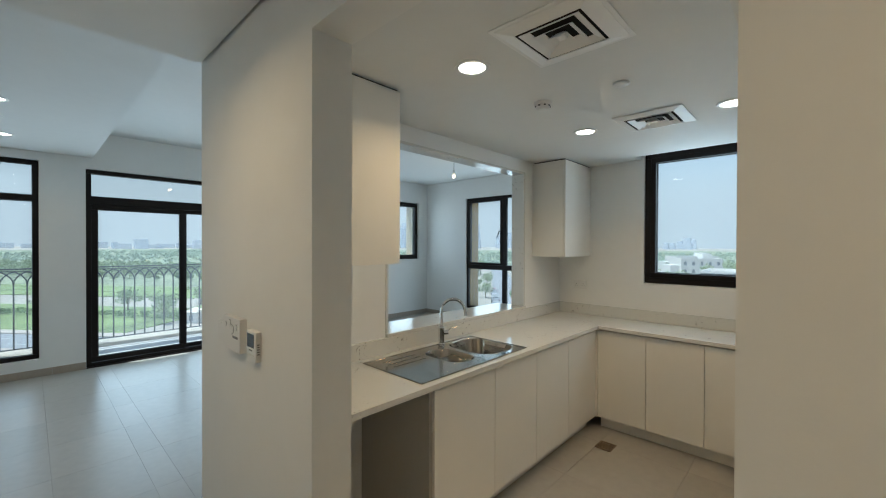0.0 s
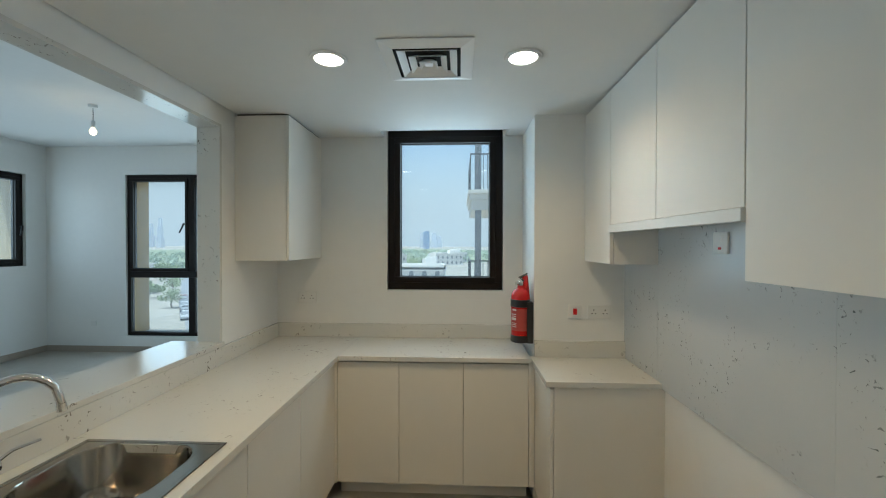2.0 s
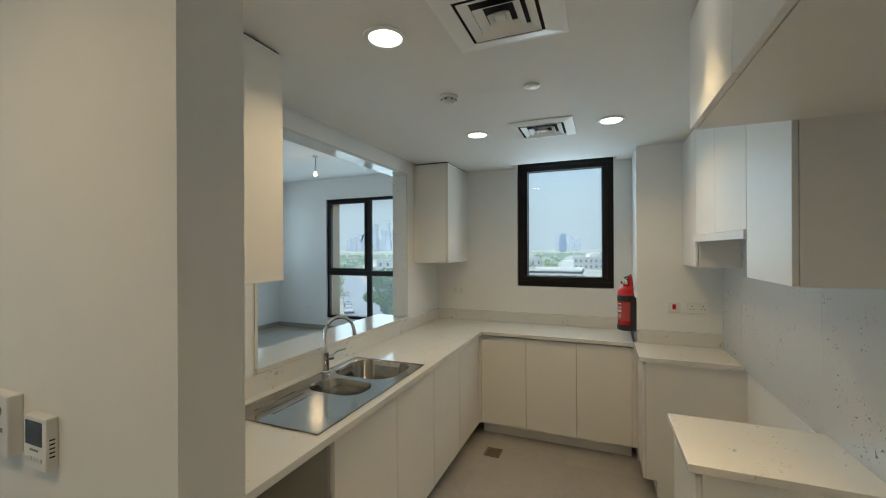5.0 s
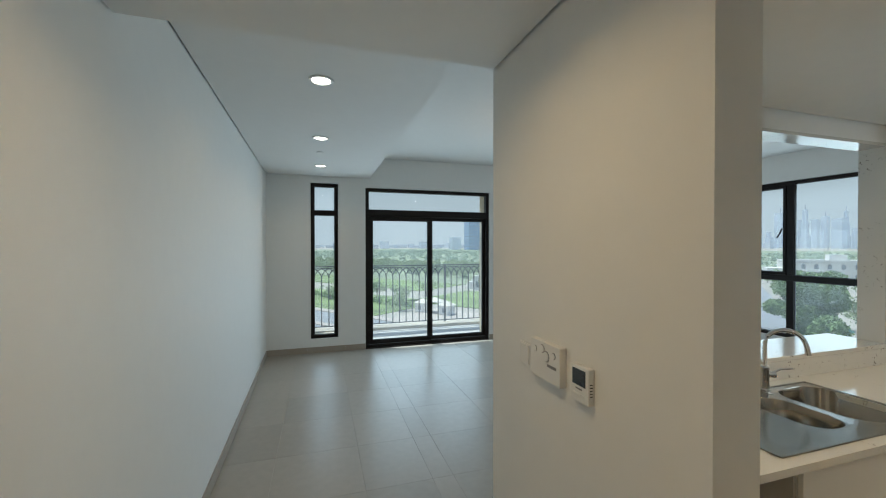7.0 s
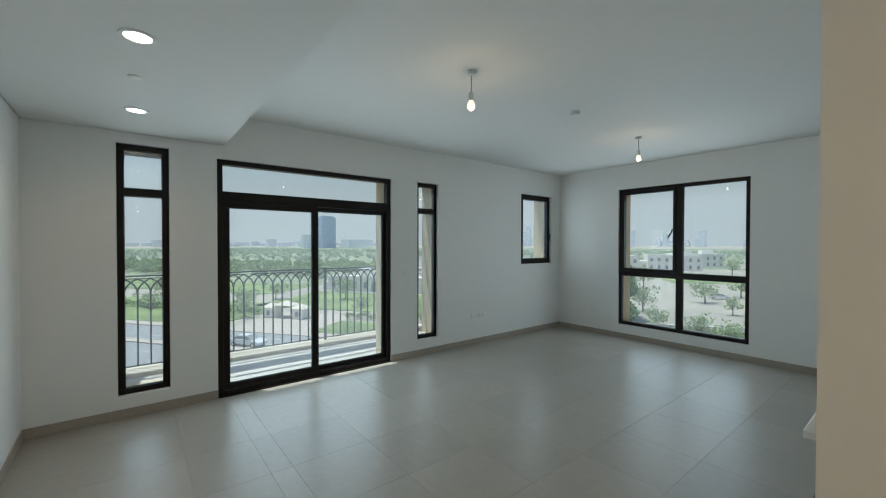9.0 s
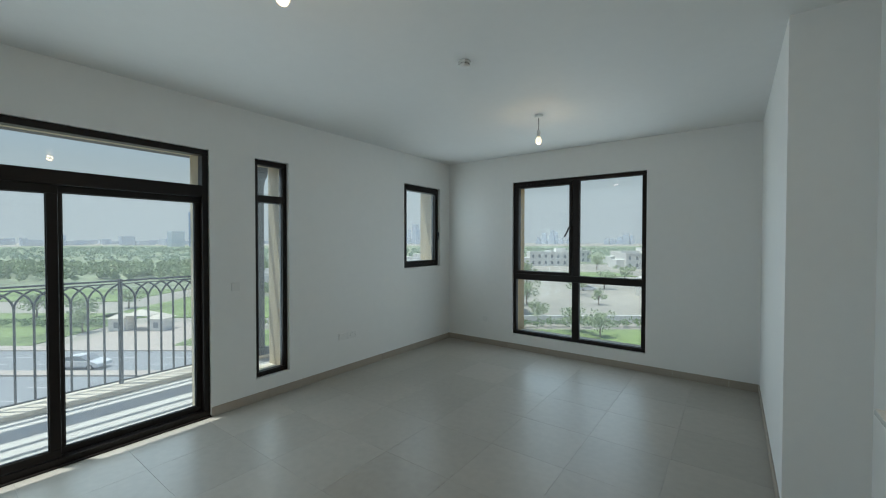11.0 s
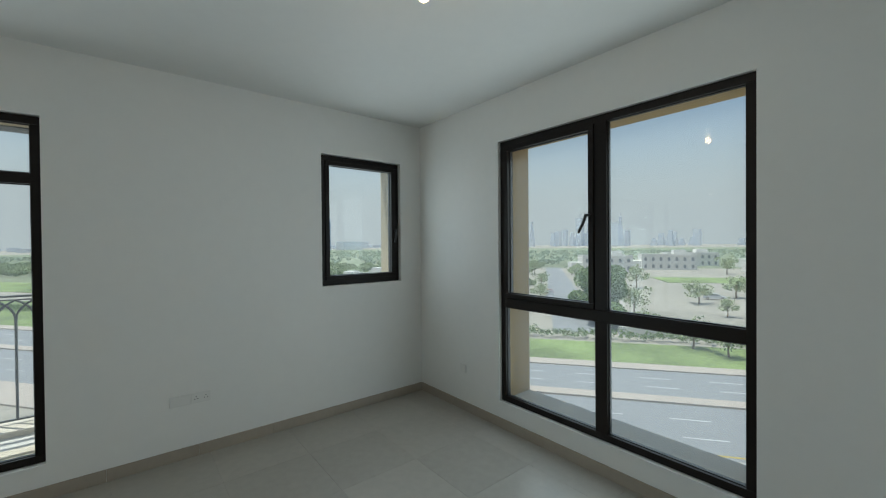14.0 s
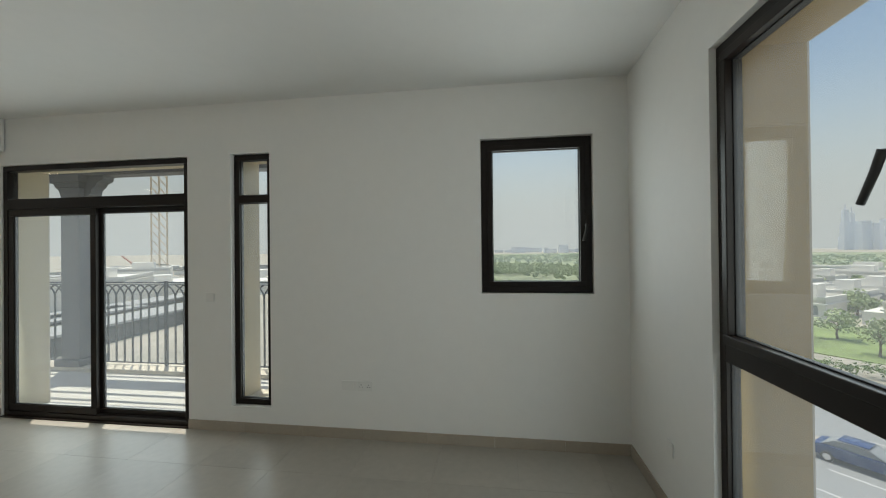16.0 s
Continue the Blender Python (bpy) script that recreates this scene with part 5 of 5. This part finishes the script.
def mobile_crane(x, y):
    c = thing("mobile_crane", (x, y, GZ), "small red mobile crane with a raised boom on site", "crane")
    part("chassis", box(x - 1.6, x + 1.6, y - 1.6, y + 1.6, GZ, GZ + 1.6, 0.1), site_dark, c)
    part("cab", box(x - 1.3, x + 1.3, y - 1.3, y + 1.3, GZ + 1.6, GZ + 4.2, 0.15), crane_yellow, c)
    part("boom", add_tube(bmesh.new(), [(x, y, GZ + 3.8), (x + 2.4, y - 2.4, GZ + 8), (x + 5.6, y - 5.6, GZ + 12.4)], [0.55, 0.45, 0.3], 6), crane_red, c)
    part("tail", add_tube(bmesh.new(), [(x, y, GZ + 4.2), (x - 1.4, y + 1.4, GZ + 6.8)], 0.4, 6), crane_red, c)


tower_crane(-162, -149, 85, 0.9)
mobile_crane(-160, -155)


def scaffold_shed(x, y, ang, length):
    """Low unfinished block: columns, a grey deck and yellow raking props along its front."""
    h = thing("unfinished_block", (x, y, GZ), "low unfinished concrete block with yellow raking props", "building", "site sheds")
    M = pose(x, y, GZ, 0, 0, ang)

    def put(name, b, mat):
        bmesh.ops.transform(b, matrix=M, verts=b.verts)
        part(name, b, mat, h)

    put("deck", box(-length / 2, length / 2, -3.5, 3.5, 2.5, 2.8), site_grey)
    put("back_wall", box(-length / 2, length / 2, 3.0, 3.3, 0, 2.5), site_dark)
    n = int(length / 2.4)
    for k in range(n + 1):
        u = -length / 2 + 0.2 + k * (length - 0.4) / n
        put("column", box(u - 0.15, u + 0.15, -3.3, -3.0, 0, 2.5), site_dark)
        if k < n:
            put("prop", add_tube(bmesh.new(), [(u + 0.3, -3.9, 0.05), (u + 1.3, -3.4, 2.9)], 0.10, 5), formwork)


scaffold_shed(-66, -56, 6, 44)
scaffold_shed(-52, -66, 6, 40)
scaffold_shed(-80, -72, 6, 50)
rng = random.Random(31)
for k in range(46):
    x, y = rng.uniform(-330, -60), rng.uniform(-330, -80)
    w, dd, hh = rng.uniform(6, 26), rng.uniform(5, 14), rng.uniform(1.2, 4.5)
    s = thing("site_cabin", (x, y, GZ), "low grey flat-roofed site cabin", "cabin", "site cabins")
    M = pose(x, y, GZ, 0, 0, rng.choice((6, 36.9, 96)))
    for name, b, mat in (("wall", box(-w / 2, w / 2, -dd / 2, dd / 2, 0, hh), rng.choice((site_grey, villa_white))), ("roof", box(-w / 2 - 0.3, w / 2 + 0.3, -dd / 2 - 0.3, dd / 2 + 0.3, hh, hh + 0.3), rng.choice((site_grey, site_dark, villa_white)))):
        bmesh.ops.transform(b, matrix=M, verts=b.verts)
        part(name, b, mat, s)


# the neighbouring wing with its balconies, past the kitchen window
def wing(x, y):
    w = thing("neighbouring_wing", (x, y, GZ), "pale neighbouring wing with railed balconies", "building")
    part("wall", box(x + 1.9, x + 8, y + 0.6, y + 9, GZ, 16), render_pale, w)
    for k, z in enumerate((-3.3, 0.0, 3.35, 6.7)):
        b = part("balcony", add_box(add_box(box(x + 0.12, x + 1.9, y + 0.1, y + 4, z - 0.62, z - 0.30), x + 0.05, x + 1.9, y + 0.04, y + 4, z - 0.30, z - 0.12), x, x + 1.9, y, y + 4, z - 0.12, z), render_pale, w, "moulded balcony slab")
        bm = bmesh.new()
        add_box(bm, x + 0.06, x + 1.9, y + 0.06, y + 0.10, z + 1.10, z + 1.14)
        add_box(bm, x + 0.06, x + 0.10, y + 0.10, y + 4, z + 1.10, z + 1.14)
        part("top_rail", bm, iron, b)
        for j in range(14):
            part("baluster", box(x + 0.07 + j * 0.13, x + 0.09 + j * 0.13, y + 0.07, y + 0.09, z, z + 1.10), iron, b)
        for j in range(12):
            part("baluster", box(x + 0.07, x + 0.09, y + 0.25 + j * 0.3, y + 0.27 + j * 0.3, z, z + 1.10), iron, b)
    part("column", box(x + 0.22, x + 0.42, y + 0.22, y + 0.42, GZ, 16), grey_column, w)


wing(1.12, 13.9)


def car(x, y, ang, colour, label):
    c = thing("car", (x, y, GZ + 0.03), label, "car")
    M = pose(x, y, GZ + 0.03, 0, 0, ang)
    paintwork = material("car_paint", colour, 0.25, vary=0.03)

    def put(name, b, mat, parent):
        bmesh.ops.transform(b, matrix=M, verts=b.verts)
        return part(name, b, mat, parent, smooth=True)

    def shell(prof, half, inset):
        b = bmesh.new()
        rows = [[b.verts.new((px, s * hw, pz)) for px, pz in prof] for s, hw in ((-1, half - inset), (-1, half), (1, half), (1, half - inset))]
        for p, q in zip(rows, rows[1:]):
            for k in range(len(prof)):
                b.faces.new((p[k], p[(k + 1) % len(prof)], q[(k + 1) % len(prof)], q[k]))
        b.faces.new(rows[0])
        b.faces.new(rows[-1][::-1])
        return b

    body = put("body", shell([(-2.25, 0.35), (-2.3, 0.62), (-2.1, 0.92), (-1.5, 0.98), (1.0, 0.96), (1.9, 0.84), (2.25, 0.65), (2.3, 0.35)], 0.88, 0.05), paintwork, c)
    put("cabin", shell([(-1.75, 0.96), (-1.1, 1.36), (-0.2, 1.43), (0.45, 1.34), (1.15, 0.95)], 0.74, 0.12), villa_dark, c)
    put("roof", box(-1.0, 0.35, -0.6, 0.6, 1.40, 1.46, 0.02), paintwork, c)
    for wx in (-1.4, 1.4):
        for s in (-1, 1):
            b = bmesh.new()
            add_tube(b, [(wx, s * 0.68, 0.32), (wx, s * 0.89, 0.32)], 0.32, 16)
            wheel = put("wheel", b, black, c)
            b = bmesh.new()
            add_tube(b, [(wx, s * 0.88, 0.32), (wx, s * 0.90, 0.32)], 0.2, 12)
            put("rim", b, chrome, wheel)


car(-28.7, 27.6, 36.9, (0.02, 0.05, 0.16), "dark blue saloon car driving on the road")
car(-55.6, 11.9, 36.9, (0.7, 0.7, 0.7), "white saloon car driving on the road")
for k in range(5):
    p = D * 3.2 + N * (84 + k * 6.5)
    car(p.x, p.y, 126.9, ((0.6, 0.6, 0.6), (0.05, 0.05, 0.06), (0.7, 0.7, 0.7), (0.3, 0.31, 0.33), (0.4, 0.05, 0.04))[k], "parked car along the side street")
p = D * 40 + N * 108
car(p.x, p.y, 20, (0.65, 0.65, 0.66), "silver car parked before a villa")

# ---- floor tiles ----
TX, TY, GAP = 0.65, 0.65, 0.0012
tile_meshes = {}


def floor_tile(x0, x1, y0, y1, owner):
    key = (round(x1 - x0, 3), round(y1 - y0, 3))
    if key not in tile_meshes:
        bm = bmesh.new()
        w, h = key[0] / 2 - GAP / 2, key[1] / 2 - GAP / 2
        c = 0.0005
        lo = [bm.verts.new((sx * w, sy * h, -0.008)) for sx, sy in ((-1, -1), (1, -1), (1, 1), (-1, 1))]
        mid = [bm.verts.new((sx * w, sy * h, -c)) for sx, sy in ((-1, -1), (1, -1), (1, 1), (-1, 1))]
        up = [bm.verts.new((sx * (w - c), sy * (h - c), 0)) for sx, sy in ((-1, -1), (1, -1), (1, 1), (-1, 1))]
        bm.faces.new(up)
        for p, q in ((lo, mid), (mid, up)):
            for k in range(4):
                bm.faces.new((p[k], p[(k + 1) % 4], q[(k + 1) % 4], q[k]))
        tile_meshes[key] = finish(bm, "tile", tile)
    ob = new("tile", tile_meshes[key])
    ob.parent = owner
    ob.location = ((x0 + x1) / 2, (y0 + y1) / 2, FZ)


def lay(x0, x1, y0, y1, ox, oy, owner):
    i0, i1 = math.floor((x0 - ox) / TX), math.ceil((x1 - ox) / TX)
    k0, k1 = math.floor((y0 - oy) / TY), math.ceil((y1 - oy) / TY)
    for i in range(i0, i1):
        for k in range(k0, k1):
            a, b = max(x0, ox + i * TX), min(x1, ox + (i + 1) * TX)
            c, d = max(y0, oy + k * TY), min(y1, oy + (k + 1) * TY)
            if b - a > 0.02 and d - c > 0.02:
                floor_tile(a, b, c, d, owner)


OX, OY = -4.36, 1.345
lay(WX, EX, AY0, NY, OX, OY, floor)
lay(EX, PX0, AY0, 4.87, OX, OY, floor)
lay(WX, 3.6, SY, AY0, OX, OY, floor)
lay(ARCH[0], ARCH[1], AY0, AY1, OX, OY, floor)
lay(PX1, KE, AY1, KN, OX, OY, floor)

# ---- to true size ----
for me in bpy.data.meshes:
    me.transform(Matrix.Scale(SIZE, 4))
for ob in scene.objects:
    if ob != cam:
        ob.location *= SIZE
for lamp in bpy.data.lights:
    if lamp.type == "AREA":
        lamp.size, lamp.size_y = lamp.size * SIZE, lamp.size_y * SIZE
